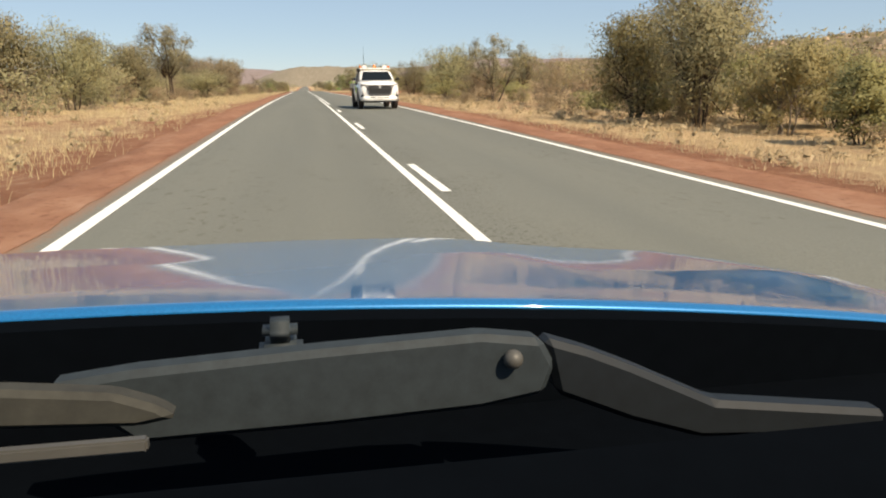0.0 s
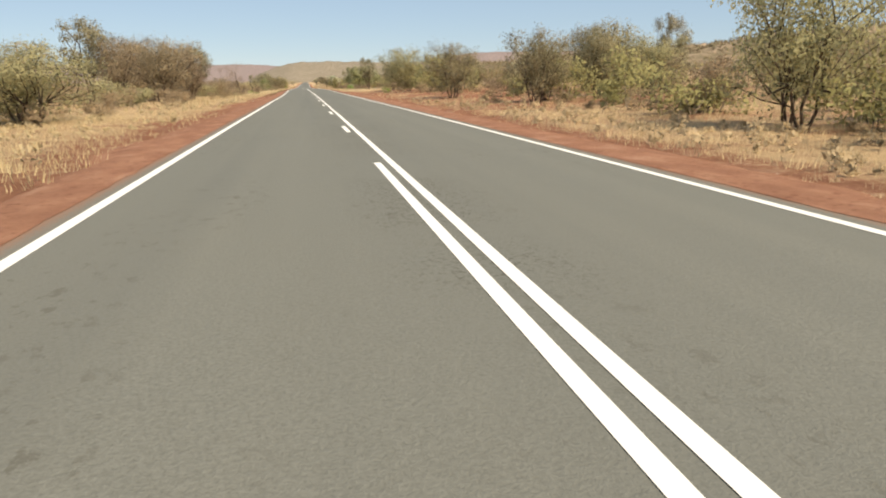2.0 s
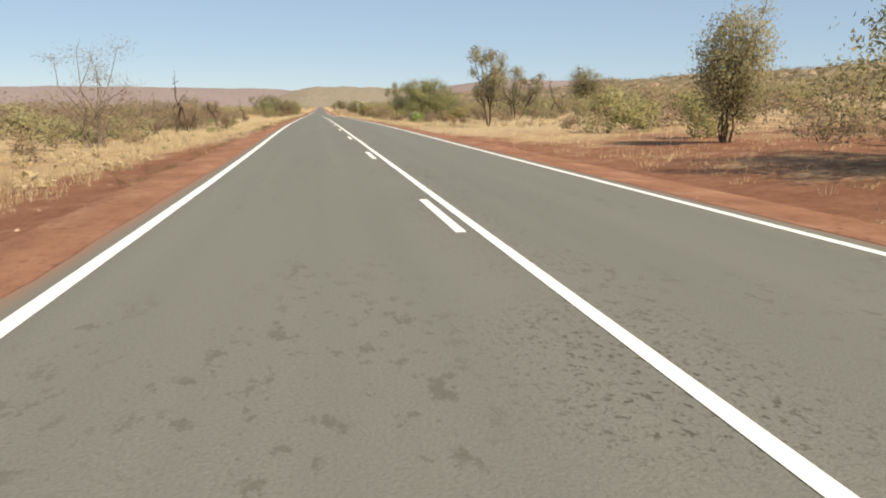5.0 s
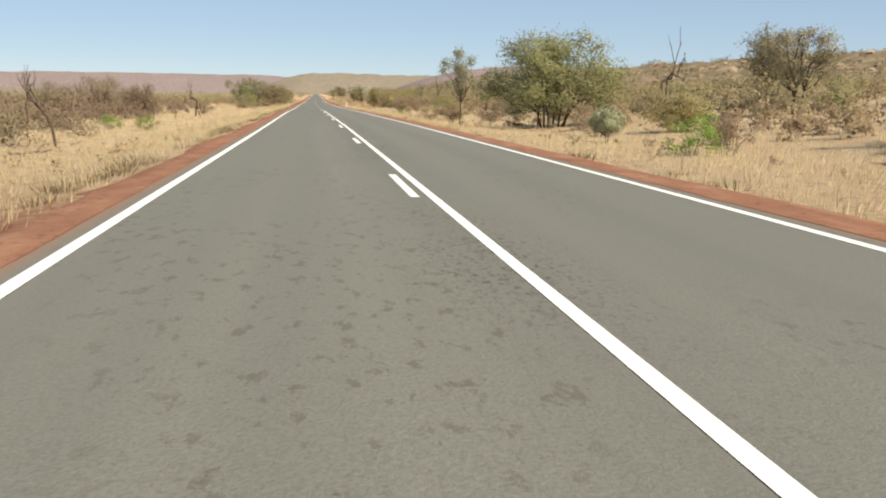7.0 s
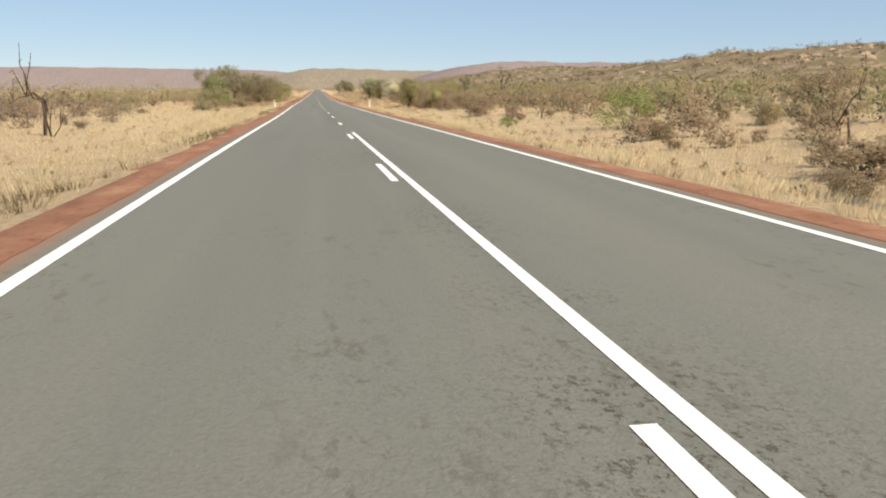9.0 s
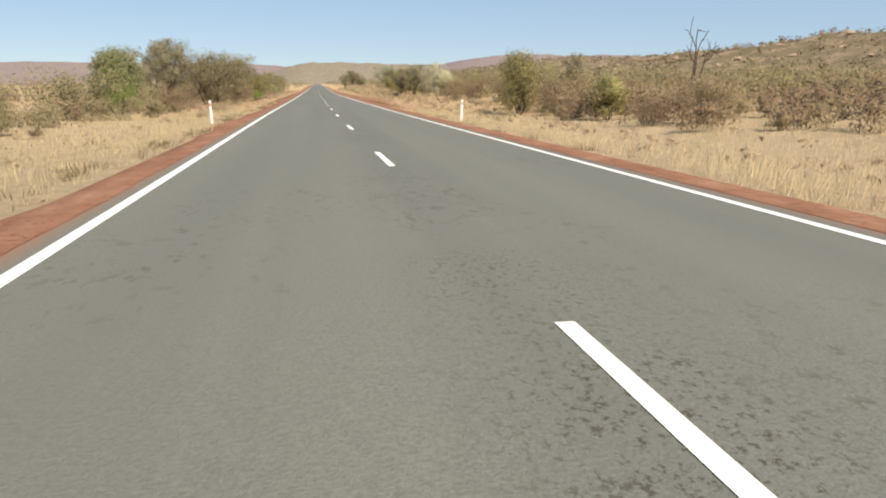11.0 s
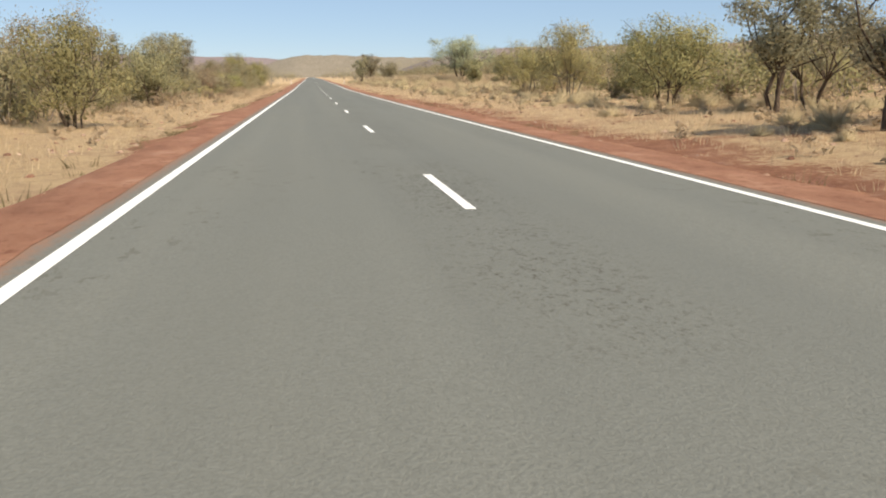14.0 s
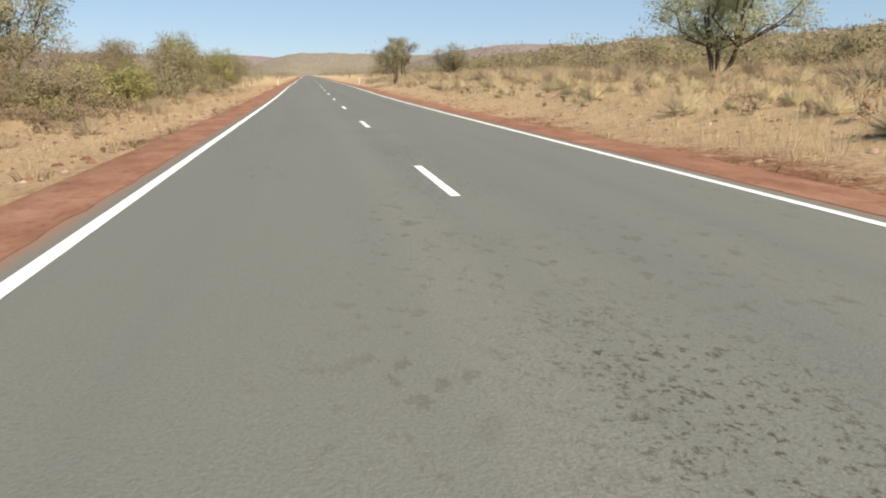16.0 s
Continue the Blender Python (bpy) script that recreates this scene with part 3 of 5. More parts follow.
def limbs_to(rng, stems, cent, rad, crook=0.05):
    """Limbs that fork from the foot of the tree out to each mass of leaves, and the twigs in it."""
    segs = []
    az = np.arctan2(cent[:, 1], cent[:, 0])
    for s in range(stems):
        mine = [k for k in range(len(cent)) if int((az[k] + math.pi) / 6.2832 * stems * 0.9999) % stems == s]
        if not mine:
            continue
        mean = Vector(cent[mine].mean(axis=0))
        foot = Vector((mean.x, mean.y, 0)) * min(0.3, 0.06 + 0.026 * stems) + Vector((*rng.normal(0, 0.004, 2), -0.01))
        fork = foot.lerp(Vector((mean.x * 0.62, mean.y * 0.62, mean.z)), 0.46) + Vector(rng.normal(0, crook * 0.5, 3))
        r0 = 0.030 / stems ** 0.54 if stems > 1 else 0.013
        mid = foot.lerp(fork, 0.5) + Vector((*rng.normal(0, crook * 0.4, 2), 0))
        segs += [(Vector((0, 0, -0.025)), foot, r0, r0), (foot, mid, r0, r0 * 0.85), (mid, fork, r0 * 0.85, r0 * 0.72)]
        for k in mine:
            c, r = Vector(cent[k]), rad[k]
            knee = fork.lerp(c, 0.5) + Vector(rng.normal(0, crook, 3))
            segs += [(fork, knee, r0 * 0.52, r0 * 0.38), (knee, c, r0 * 0.38, r0 * 0.22)]
            for _ in range(4):
                d = Vector(rng.normal(0, 1, 3))
                d.z = abs(d.z)
                segs.append((c, c + d.normalized() * r * 0.95, r0 * 0.17, r0 * 0.07))
    return segs


def leaf_mesh(name, rng, cent, rad, count, ll, lw, mat):
    """Many small leaves over the rounded masses, denser towards their outsides."""
    share = rad ** 2 / (rad ** 2).sum()
    pick = rng.choice(len(cent), count, p=share)
    off = rng.normal(0, 1, (count, 3))
    off /= np.linalg.norm(off, axis=1)[:, None]
    ragged = 1 + 0.30 * np.sin(off[:, 0] * 5 + pick) * np.sin(off[:, 1] * 4 + 2 * pick) + 0.15 * np.sin(off[:, 2] * 7 + pick)
    depth = rng.random(count) ** 0.45 * ragged * np.where(rng.random(count) < 0.14, rng.uniform(1.0, 1.25, count), 1.0)
    squash = np.array([1.0, 1.0, 0.78])
    p = cent[pick] + off * squash * (depth * rad[pick])[:, None]
    out = p - cent.mean(axis=0)
    out /= np.maximum(1e-6, np.linalg.norm(out, axis=1))[:, None]
    soft = off * 0.75 + out * 0.4 + rng.normal(0, 0.22, (count, 3)) + np.array([0, 0, 0.15])
    # each leaf lies roughly along the outside of its mass
    face = soft / np.linalg.norm(soft, axis=1)[:, None] + rng.normal(0, 0.5, (count, 3))
    face /= np.linalg.norm(face, axis=1)[:, None]
    d = np.cross(face, rng.normal(0, 1, (count, 3)))
    d /= np.maximum(1e-6, np.linalg.norm(d, axis=1))[:, None]
    s = np.cross(face, d)
    L = ll * rng.uniform(0.6, 1.35, count)[:, None]
    W = lw * rng.uniform(0.7, 1.4, count)[:, None]
    v = np.stack([p - d * L / 2 - s * W * 0.6, p + d * L / 2, p - d * L / 2 + s * W * 0.6], 1).reshape(-1, 3)
    v[:, 2] = np.maximum(v[:, 2], 0.02)
    me = mesh_from(name, v, np.arange(count * 3).reshape(-1, 3), mat)
    soft_normals(me, np.repeat(soft, 3, axis=0))
    return me


MADE = {}
PLANTED = [0]


def dead_limbs(rng, spread):
    """Bare crooked limbs of a tree 1 high and 0.9 wide at most."""
    segs, tips = limbs(rng, 1, spread, 3, 0.30, 0.42, 0.80)
    pts = np.array([t[:] for t in tips])
    fz = 1.0 / max(pts[:, 2].max(), 0.3)
    fx = 0.45 / max(np.percentile(np.hypot(pts[:, 0], pts[:, 1]), 92), 0.05)
    return [(Vector((a.x * fx, a.y * fx, a.z * fz)), Vector((b.x * fx, b.y * fx, b.z * fz)), ra * 0.76, rb * 0.76) for a, b, ra, rb in segs]


def plant(kind, x, y, h, w, turn=None):
    """Sets a tree or shrub of the kind, h high and w wide, on the ground."""
    stems, lobes, size_l, low, shape, count, ll, lw, bark, label = KINDS[kind]
    PLANTED[0] += 1
    k = PLANTED[0]
    h, w = max(h, 0.35), max(w, 0.3, 0.46 * h if kind == "dead" else 0)
    size = 0 if h < 1.5 else 1 if h < 3.2 else 2
    wide = 0 if w / h < 0.85 else 1
    key = (kind, size, wide, k % 3)
    nominal = (1.0, 2.4, 4.8)[size]
    aspect = (0.68, 1.12)[wide]
    turn = (k * 137.5) % 360 if turn is None else turn
    sz = h / nominal
    sx = w / (nominal * aspect)
    m = Matrix.LocRotScale((x, y, float(ground_z(x, y)) - 0.03), Euler((0, 0, radians(turn))), (sx, sx, sz))
    if key in MADE:
        s = MADE[key].scale
        return copy_thing(MADE[key], m @ Matrix.Diagonal((1 / s.x, 1 / s.y, 1 / s.z, 1)))
    rng = np.random.default_rng(size * 1009 + wide * 503 + (k % 3) * 97 + len(kind) * 7 + ord(kind[0]))
    thing = new(NOUN.get(kind, "tree"))
    bark_mat = BARK_DARK if bark == "dark" else BARK_GREY
    if not count:
        child("trunk", tube_mesh("trunk", dead_limbs(rng, 1.1), (nominal, nominal), bark_mat), thing)
    else:
        cent, rad = foliage_lobes(rng, lobes, size_l * (0.8 + 0.2 * aspect), low, shape, aspect)
        away = np.hypot(cent[:, 0], cent[:, 1])
        outer = np.argsort(away + rad)[-max(4, lobes // 3):]
        spread = min(1.4, float(np.mean((0.52 * aspect - 0.72 * rad[outer]) / away[outer])))
        top = int(np.argmax(cent[:, 2] + rad * 0.72))
        cent = cent * np.array([spread, spread, (1 - rad[top] * 0.72) / cent[top, 2]])
        child("trunk", tube_mesh("trunk", limbs_to(rng, stems, cent, rad), (nominal, nominal), bark_mat), thing)
        n = int(count * (0.45, 0.64, 0.94)[size])
        leaf = (0.50, 0.68, 0.86)[size]
        child("crown", leaf_mesh("crown", rng, cent * nominal, rad * nominal, n, ll * leaf, lw * leaf * 1.25, LEAVES[kind]), thing)
    tagged(thing, label, "shrub" if kind in ("shrub", "bush", "twiggy") else "tree")
    MADE[key] = thing
    thing.matrix_basis = m
    return thing


plant("wattle", 11.8, 24.8, 2.1, 1.7)
plant("pale", 12.5, 28.8, 2.9, 3.1)
plant("shrub", 13.2, 40.8, 1.8, 2.6)
plant("pale", 12.9, 37.6, 1.6, 2.4)
plant("shrub", 12.5, 34.2, 1.4, 2.2)
plant("shrub", 13.4, 31.0, 1.7, 2.4)
plant("wattle", 14.8, 34.5, 2.8, 3.4)
plant("wattle", 15.2, 30.2, 2.6, 3.2)
plant("mulga", 11.9, 32.7, 4.9, 3.6)
plant("wattle", 11.0, 36.1, 4.3, 3.2)
plant("mulga", 17.8, 42.9, 6.2, 6.4)
plant("bush", 16.2, 43.7, 1.5, 1.3)
plant("gum", 16.9, 46.6, 4.9, 5.0)
plant("bush", 18.6, 46.0, 1.6, 2.4)
plant("mulga", -16.9, 53.3, 5.2, 4.0)
plant("mulga", -14.3, 55.0, 5.0, 4.8)
plant("shrub", 14.5, 55.6, 3.7, 4.0)
plant("shrub", 19.4, 57.5, 2.7, 2.3)
plant("wattle", -15.7, 64.0, 5.1, 2.8)
plant("gum", 13.5, 67.7, 5.3, 4.8)
plant("shrub", 12.6, 69.5, 2.6, 4.2)
plant("shrub", -15.7, 71.2, 3.1, 4.7)
plant("gum", 17.1, 72.1, 4.3, 3.4)
plant("mulga", -15.1, 75.8, 4.9, 4.1)
plant("shrub", 15.8, 79.7, 3.4, 4.9)
plant("mulga", -16.2, 80.5, 5.2, 4.0)
plant("mulga", 12.5, 82.7, 5.4, 5.2)
plant("shrub", 16.6, 84.0, 3.3, 3.7)
plant("gum", -14.3, 88.4, 7.3, 4.8)
plant("shrub", 14.2, 90.5, 2.4, 3.3)
plant("mulga", -12.2, 96.6, 3.5, 6.8)
plant("mulga", 17.9, 102.8, 3.7, 4.1)
plant("mulga", 12.5, 107.4, 4.6, 4.3)
plant("mulga", 14.1, 110.6, 4.0, 2.9)
plant("mulga", 17.6, 110.8, 4.6, 2.9)
plant("gum", 24.6, 114.5, 5.7, 2.4)
plant("mulga", 21.5, 117.9, 5.5, 4.2)
plant("mulga", -20.0, 121.0, 4.8, 4.7)
plant("mulga", 11.1, 125.5, 4.7, 5.0)
plant("mulga", 23.3, 127.9, 5.8, 3.3)
plant("shrub", -25.2, 131.7, 3.9, 8.4)
plant("brown_mulga", -17.4, 136.9, 5.9, 3.5)
plant("silver", 21.3, 138.0, 3.8, 4.8)
plant("gum", -20.1, 138.3, 7.9, 4.6)
plant("pale", 13.4, 145.9, 4.2, 5.2)
plant("brown_mulga", -15.1, 145.9, 6.6, 8.6)
plant("bush", 8.1, 148.6, 0.7, 1.1)
plant("mulga", 18.1, 149.1, 2.9, 3.1)
plant("wattle", 10.6, 149.5, 3.2, 2.9)
plant("brown_mulga", -17.2, 151.1, 6.8, 4.8)
plant("mulga", 10.9, 158.6, 5.4, 6.2)
plant("brown_mulga", -21.5, 160.7, 7.9, 6.3)
plant("brown_mulga", -14.7, 163.1, 6.1, 4.0)
plant("shrub", -11.6, 168.4, 2.5, 2.8)
plant("brown_mulga", -18.3, 169.5, 7.2, 6.8)
plant("mulga", 11.2, 169.6, 4.4, 2.6)
plant("gum", -16.3, 175.5, 6.9, 5.3)
plant("gum", -16.8, 182.4, 7.8, 3.8)
plant("twiggy", -11.9, 186.3, 5.4, 4.4)
plant("gum", 10.5, 199.8, 5.7, 3.0)
plant("bush", -9.2, 207.9, 0.5, 1.1)
plant("gum", 17.6, 219.8, 5.2, 5.6)
plant("dead", -14.0, 220.1, 5.5, 3.4)
plant("dead", 21.4, 220.5, 3.9, 2.3)
plant("shrub", -9.9, 222.5, 1.9, 2.4)
plant("bush", 8.6, 224.4, 1.25, 1.7)
plant("twiggy", 10.3, 225.6, 1.3, 1.8)
plant("shrub", -15.0, 228.5, 3.1, 6.0)
plant("shrub", 12.4, 229.5, 1.0, 1.2)
plant("corkwood", 9.4, 232.4, 1.45, 1.3)
plant("shrub", 11.4, 238.5, 1.5, 2.0)
plant("shrub", -21.4, 241.3, 3.7, 4.6)
plant("pale", 15.4, 238.8, 1.9, 3.0)
plant("dead", -13.4, 244.0, 3.8, 1.9)
plant("gum", 25.8, 245.3, 5.0, 3.8)
plant("round", 13.4, 252.0, 6.0, 8.4)
plant("bush", -14.2, 268.5, 1.3, 1.7)
plant("slender", 11.4, 271.5, 6.5, 3.7)
plant("shrub", 12.6, 281.0, 1.1, 2.6)
plant("shrub", 14.6, 273.0, 1.0, 2.2)
plant("twiggy", 15.8, 268.0, 1.7, 2.4)
plant("shrub", 17.5, 262.0, 1.3, 2.6)
plant("shrub", 13.8, 296.0, 1.0, 2.0)
plant("twiggy", 19.0, 284.0, 2.0, 2.6)
plant("shrub", 10.7, 271.6, 0.6, 0.7)
plant("bush", -17.7, 271.6, 1.3, 2.1)
plant("dead", 25.0, 261.0, 6.6, 3.2)
plant("shrub", 9.7, 277.8, 0.7, 1.3)
plant("mulga", 46.5, 279.8, 7.5, 6.0)
plant("shrub", 26.1, 288.0, 2.4, 4.4)
plant("dead", 17.7, 288.4, 3.3, 1.4)
plant("dead", -28.3, 288.6, 5.6, 2.9)
plant("dead", -16.4, 295.1, 2.0, 1.0)
plant("brown_mulga", -25.0, 298.4, 4.9, 5.6)
plant("brown_mulga", -21.6, 302.0, 4.2, 4.4)
plant("brown_mulga", -31.0, 300.5, 4.4, 5.6)
plant("brown_mulga", -35.5, 292.0, 3.6, 5.0)
plant("shrub", 21.0, 298.9, 1.3, 1.9)
plant("dead", -19.7, 299.9, 4.6, 1.7)
plant("bush", 15.6, 303.2, 2.4, 4.3)
plant("shrub", 27.4, 303.6, 3.1, 3.9)
plant("dead", -16.3, 309.3, 5.0, 3.2)
plant("bush", 11.1, 312.1, 0.7, 1.5)
plant("shrub", 21.3, 331.0, 2.4, 4.7)
plant("shrub", 13.2, 331.6, 1.3, 2.4)
plant("shrub", 16.2, 355.0, 2.5, 3.1)
plant("shrub", 13.7, 355.7, 1.5, 2.4)
plant("pale", 14.3, 362.2, 2.6, 2.2)
plant("wattle", 12.0, 372.2, 4.4, 3.1)
plant("shrub", 15.4, 373.9, 2.9, 4.6)
plant("dead", 25.5, 375.8, 6.4, 6.2)
plant("bush", -14.0, 376.5, 2.1, 2.8)
plant("shrub", -11.3, 381.0, 2.2, 3.0)
plant("round", -15.6, 381.9, 4.7, 3.7)
plant("gum", -13.9, 394.0, 5.9, 3.3)
plant("shrub", 16.8, 395.3, 2.4, 3.4)
plant("mulga", -10.9, 396.9, 5.2, 7.0)
plant("shrub", 13.3, 402.4, 1.6, 2.7)
plant("gum", 26.5, 403.1, 4.7, 2.1)
plant("shrub", 16.4, 405.4, 2.8, 3.5)
plant("shrub", -9.4, 409.4, 2.1, 3.3)
plant("mulga", -11.2, 409.5, 5.5, 6.8)
plant("shrub", 16.5, 410.1, 1.4, 2.7)
plant("gum", -17.3, 412.6, 6.9, 4.6)
plant("shrub", 15.2, 412.8, 2.5, 2.1)
plant("silver", 14.5, 417.3, 3.5, 2.9)
plant("bush", -7.9, 417.4, 1.2, 1.7)
plant("gum", -10.8, 417.8, 5.1, 4.5)
plant("mulga", -14.7, 421.1, 4.9, 4.3)
plant("gum", -21.2, 424.3, 7.3, 6.6)
plant("shrub", -10.0, 422.0, 1.9, 2.8)
plant("wattle", -11.0, 428.5, 2.4, 3.2)
plant("brown_mulga", -12.6, 434.0, 3.0, 3.8)
plant("mulga", -14.2, 447.0, 3.6, 4.2)
plant("gum", 10.4, 426.1, 3.8, 3.0)
plant("silver", 14.9, 426.4, 4.6, 4.4)
plant("gum", 13.4, 434.8, 4.5, 3.5)
plant("gum", 15.4, 435.6, 3.9, 4.5)
plant("wattle", -9.3, 438.2, 3.7, 3.7)
plant("wattle", 13.1, 441.9, 3.9, 5.0)
plant("shrub", -12.0, 443.2, 4.7, 5.2)
plant("pale", 18.2, 451.1, 3.9, 2.6)
plant("wattle", 18.3, 455.0, 3.9, 4.2)
plant("pale", 15.0, 459.6, 4.9, 4.7)
plant("mulga", -11.4, 463.0, 4.4, 4.2)
plant("wattle", -11.5, 463.9, 2.1, 2.1)
plant("gum", -14.9, 464.4, 5.2, 2.8)
plant("pale", 14.4, 467.3, 4.0, 5.0)
plant("mulga", 14.8, 487.8, 2.6, 2.0)
plant("gum", 17.8, 487.8, 3.0, 2.5)
plant("gum", -15.1, 495.5, 5.9, 4.3)
plant("gum", -17.6, 496.8, 5.1, 3.4)
plant("shrub", -12.4, 499.5, 2.6, 2.4)
plant("corkwood", 16.4, 502.5, 5.2, 8.2)
plant("wattle", -17.9, 508.4, 4.4, 5.0)
plant("dead", -24.3, 511.0, 5.5, 2.8)
plant("shrub", -13.9, 511.1, 3.9, 4.4)
plant("bush", -18.5, 520.3, 2.9, 2.7)
plant("brown_mulga", -11.6, 506.0, 2.3, 3.4)
plant("wattle", -11.9, 519.0, 2.7, 3.6)
plant("mulga", -12.3, 544.0, 4.4, 5.0)
plant("wattle", -11.6, 572.0, 5.2, 5.0)
plant("shrub", -14.6, 525.1, 4.5, 5.3)
plant("gum", -22.1, 531.5, 8.6, 7.2)
plant("bush", -15.3, 536.0, 3.4, 2.7)
plant("gum", 8.3, 553.5, 4.7, 3.0)
plant("wattle", -14.2, 554.9, 6.4, 6.6)
plant("mulga", -16.4, 538.5, 4.9, 3.6)
plant("mulga", 12.1, 541.8, 3.4, 3.4)
plant("gum", 11.8, 574.0, 5.4, 4.0)
plant("mulga", -12.8, 598.0, 5.4, 5.6)
plant("mulga", -13.6, 620.0, 5.8, 5.8)
plant("mulga", 13.5, 604.0, 5.2, 6.0)



# ---------------------------------------------------------------- bush further from the road
def scrub(name, rng, x, y, z, h, w, cards, mat, label, fine=1.0):
    """Many far bushes: stems and loose leaf clumps, joined into one."""
    n = len(x)
    close = float(np.abs(x).min())
    near, middle = close < 18, close < 30
    cards = int(cards * (0.86 if near else 0.78 if middle else 0.45))
    lobes = 8
    a = rng.uniform(0, 6.283, (n, lobes))
    r = rng.uniform(0.05, 0.42, (n, lobes))
    cx = x[:, None] + np.cos(a) * r * w[:, None]
    cy = y[:, None] + np.sin(a) * r * w[:, None]
    cz = z[:, None] + h[:, None] * rng.uniform(0.14, 0.78, (n, lobes))
    k = n * cards
    pick = np.repeat(np.arange(n), cards)
    lobe = rng.integers(0, lobes, k)
    off = rng.normal(0, 1, (k, 3))
    off *= (rng.random(k) ** 0.45 / np.linalg.norm(off, axis=1))[:, None]
    p = np.stack([cx[pick, lobe], cy[pick, lobe], cz[pick, lobe]], 1)
    p += off * np.stack([w[pick] * 0.27, w[pick] * 0.27, h[pick] * 0.24], 1)
    p[:, 2] = np.maximum(p[:, 2], z[pick] + 0.05)
    d = rng.normal(0, 1, (k, 3)) + off * 0.6
    d /= np.linalg.norm(d, axis=1)[:, None]
    s = np.cross(d, rng.normal(0, 1, (k, 3)))
    s /= np.linalg.norm(s, axis=1)[:, None]
    size = np.minimum(fine * (1.27 if near else 1.42 if middle else 1.78) * (0.07 + 0.055 * h[pick]), 0.10 if near else 0.15 if middle else 0.28)[:, None] * rng.uniform(0.6, 1.4, (k, 1))
    v = np.stack([p - d * size + s * size * 0.42, p - d * size - s * size * 0.42, p + d * size], 1).reshape(-1, 3)
    v = faced(v, roadward(p[:, 0]))
    f = np.arange(k * 3).reshape(-1, 3)
    # stems
    m = n * 4
    sp = np.repeat(np.arange(n), 4)
    sa = rng.uniform(0, 6.283, m)
    b = np.stack([x[sp], y[sp], z[sp] - 0.1], 1)
    t = b + np.stack([np.cos(sa) * w[sp] * 0.25, np.sin(sa) * w[sp] * 0.25, h[sp] * 0.62], 1)
    g = np.stack([-np.sin(sa), np.cos(sa), np.zeros(m)], 1) * (0.012 * h[sp])[:, None]
    v2 = faced(np.stack([b - g, b + g, t], 1).reshape(-1, 3), roadward(b[:, 0]))
    me = mesh_from(name, np.concatenate([v, v2]), np.concatenate([f, np.arange(m * 3).reshape(-1, 3) + len(v)]), [mat, BARK_GREY])
    nn = off * 1.1 + np.array([0, 0, 0.5]) + 0.25 * roadward(p[:, 0]) + rng.normal(0, 0.22, (k, 3))
    soft_normals(me, np.concatenate([np.repeat(nn, 3, axis=0), np.tile([0.3, -0.6, 0.6], (m * 3, 1))]))
    me.polygons.foreach_set("material_index", np.concatenate([np.zeros(k, np.int32), np.ones(m, np.int32)]))
    tagged(new(name, me), label, "scrub", kind="stuff")


def scrub_belt(kind, seed, n, h0, h1, cards, label, low=False):
    """Scrub from well behind the roadside trees out over the plain."""
    rng = np.random.default_rng(seed)
    y = rng.uniform(40, 950, n)
    side = np.where(rng.random(n) < 0.45, -1.0, 1.0)
    opened = (y > 195) & (y < 345)
    d = np.where(opened, 40.0, 34.0) + rng.random(n) ** 1.3 * 60
    x = side * d + along(ROAD_X, y)
    h = rng.uniform(h0, h1, n) * np.where(opened, 0.62, 1.0)
    keep = rng.random(n) < np.where(opened & (not low), 0.45, 1.0)
    x, y, h = x[keep], y[keep], h[keep]
    w = h * rng.uniform(0.85, 1.6, len(h))
    scrub("scrub", rng, x, y, ground_z(x, y), h, w, cards, LEAVES[kind], label, 0.72)


scrub_belt("mulga", 21, 490, 1.8, 4.4, 112, "grey-green scrub stretching away from the road")
scrub_belt("shrub", 22, 422, 1.0, 2.8, 75, "dry brown scrub stretching away from the road", True)
scrub_belt("wattle", 23, 204, 1.4, 3.8, 112, "olive scrub stretching away from the road")
scrub_belt("pale", 24, 95, 1.0, 3.2, 105, "pale green scrub stretching away from the road")
scrub_belt("twiggy", 25, 163, 0.6, 1.6, 60, "leafless reddish scrub stretching away from the road", True)


def low_band(kind, seed, n, x0, x1, y0, y1, h0, h1, cards, label, fine=0.85):
    rng = np.random.default_rng(seed)
    if min(abs(x0), abs(x1)) < 18 and h1 > 0.8:
        n, cards = int(n * 0.45), int(cards * 2.3)
    x, y = rng.uniform(x0, x1, n), rng.uniform(y0, y1, n)
    h = h0 + (1.1 * h1 - h0) * rng.random(n) ** 1.5
    scrub("scrub", rng, x, y, ground_z(x, y), h, h * rng.uniform(1.0, 1.9, n), cards, LEAVES[kind], label, fine)


low_band("wattle", 31, 480, 21, 72, 200, 480, 0.9, 2.7, 96, "low olive scrub below the ridge", 0.62)
low_band("shrub", 32, 520, 20, 72, 200, 470, 0.6, 2.0, 80, "low dry scrub below the ridge", 0.6)
low_band("mulga", 33, 520, 23, 72, 200, 480, 1.1, 3.2, 92, "low grey-green scrub below the ridge", 0.65)
low_band("round", 44, 46, 20, 40, 225, 350, 1.0, 2.4, 286, "fresh green scrub below the ridge", 0.45)
low_band("brown_mulga", 36, 200, -36, -16.5, 10, 205, 2.0, 4.6, 240, "grey-green thicket behind the roadside trees", 0.43)
low_band("shrub", 37, 230, -34, -13.5, 10, 205, 0.9, 2.6, 204, "dry brown thicket behind the roadside trees", 0.41)
low_band("shrub", 38, 240, 14.5, 38, 10, 200, 0.9, 2.9, 204, "dry brown thicket among the trees", 0.41)
low_band("wattle", 39, 180, 16.5, 42, 10, 200, 1.8, 4.2, 299, "olive thicket among the trees", 0.43)
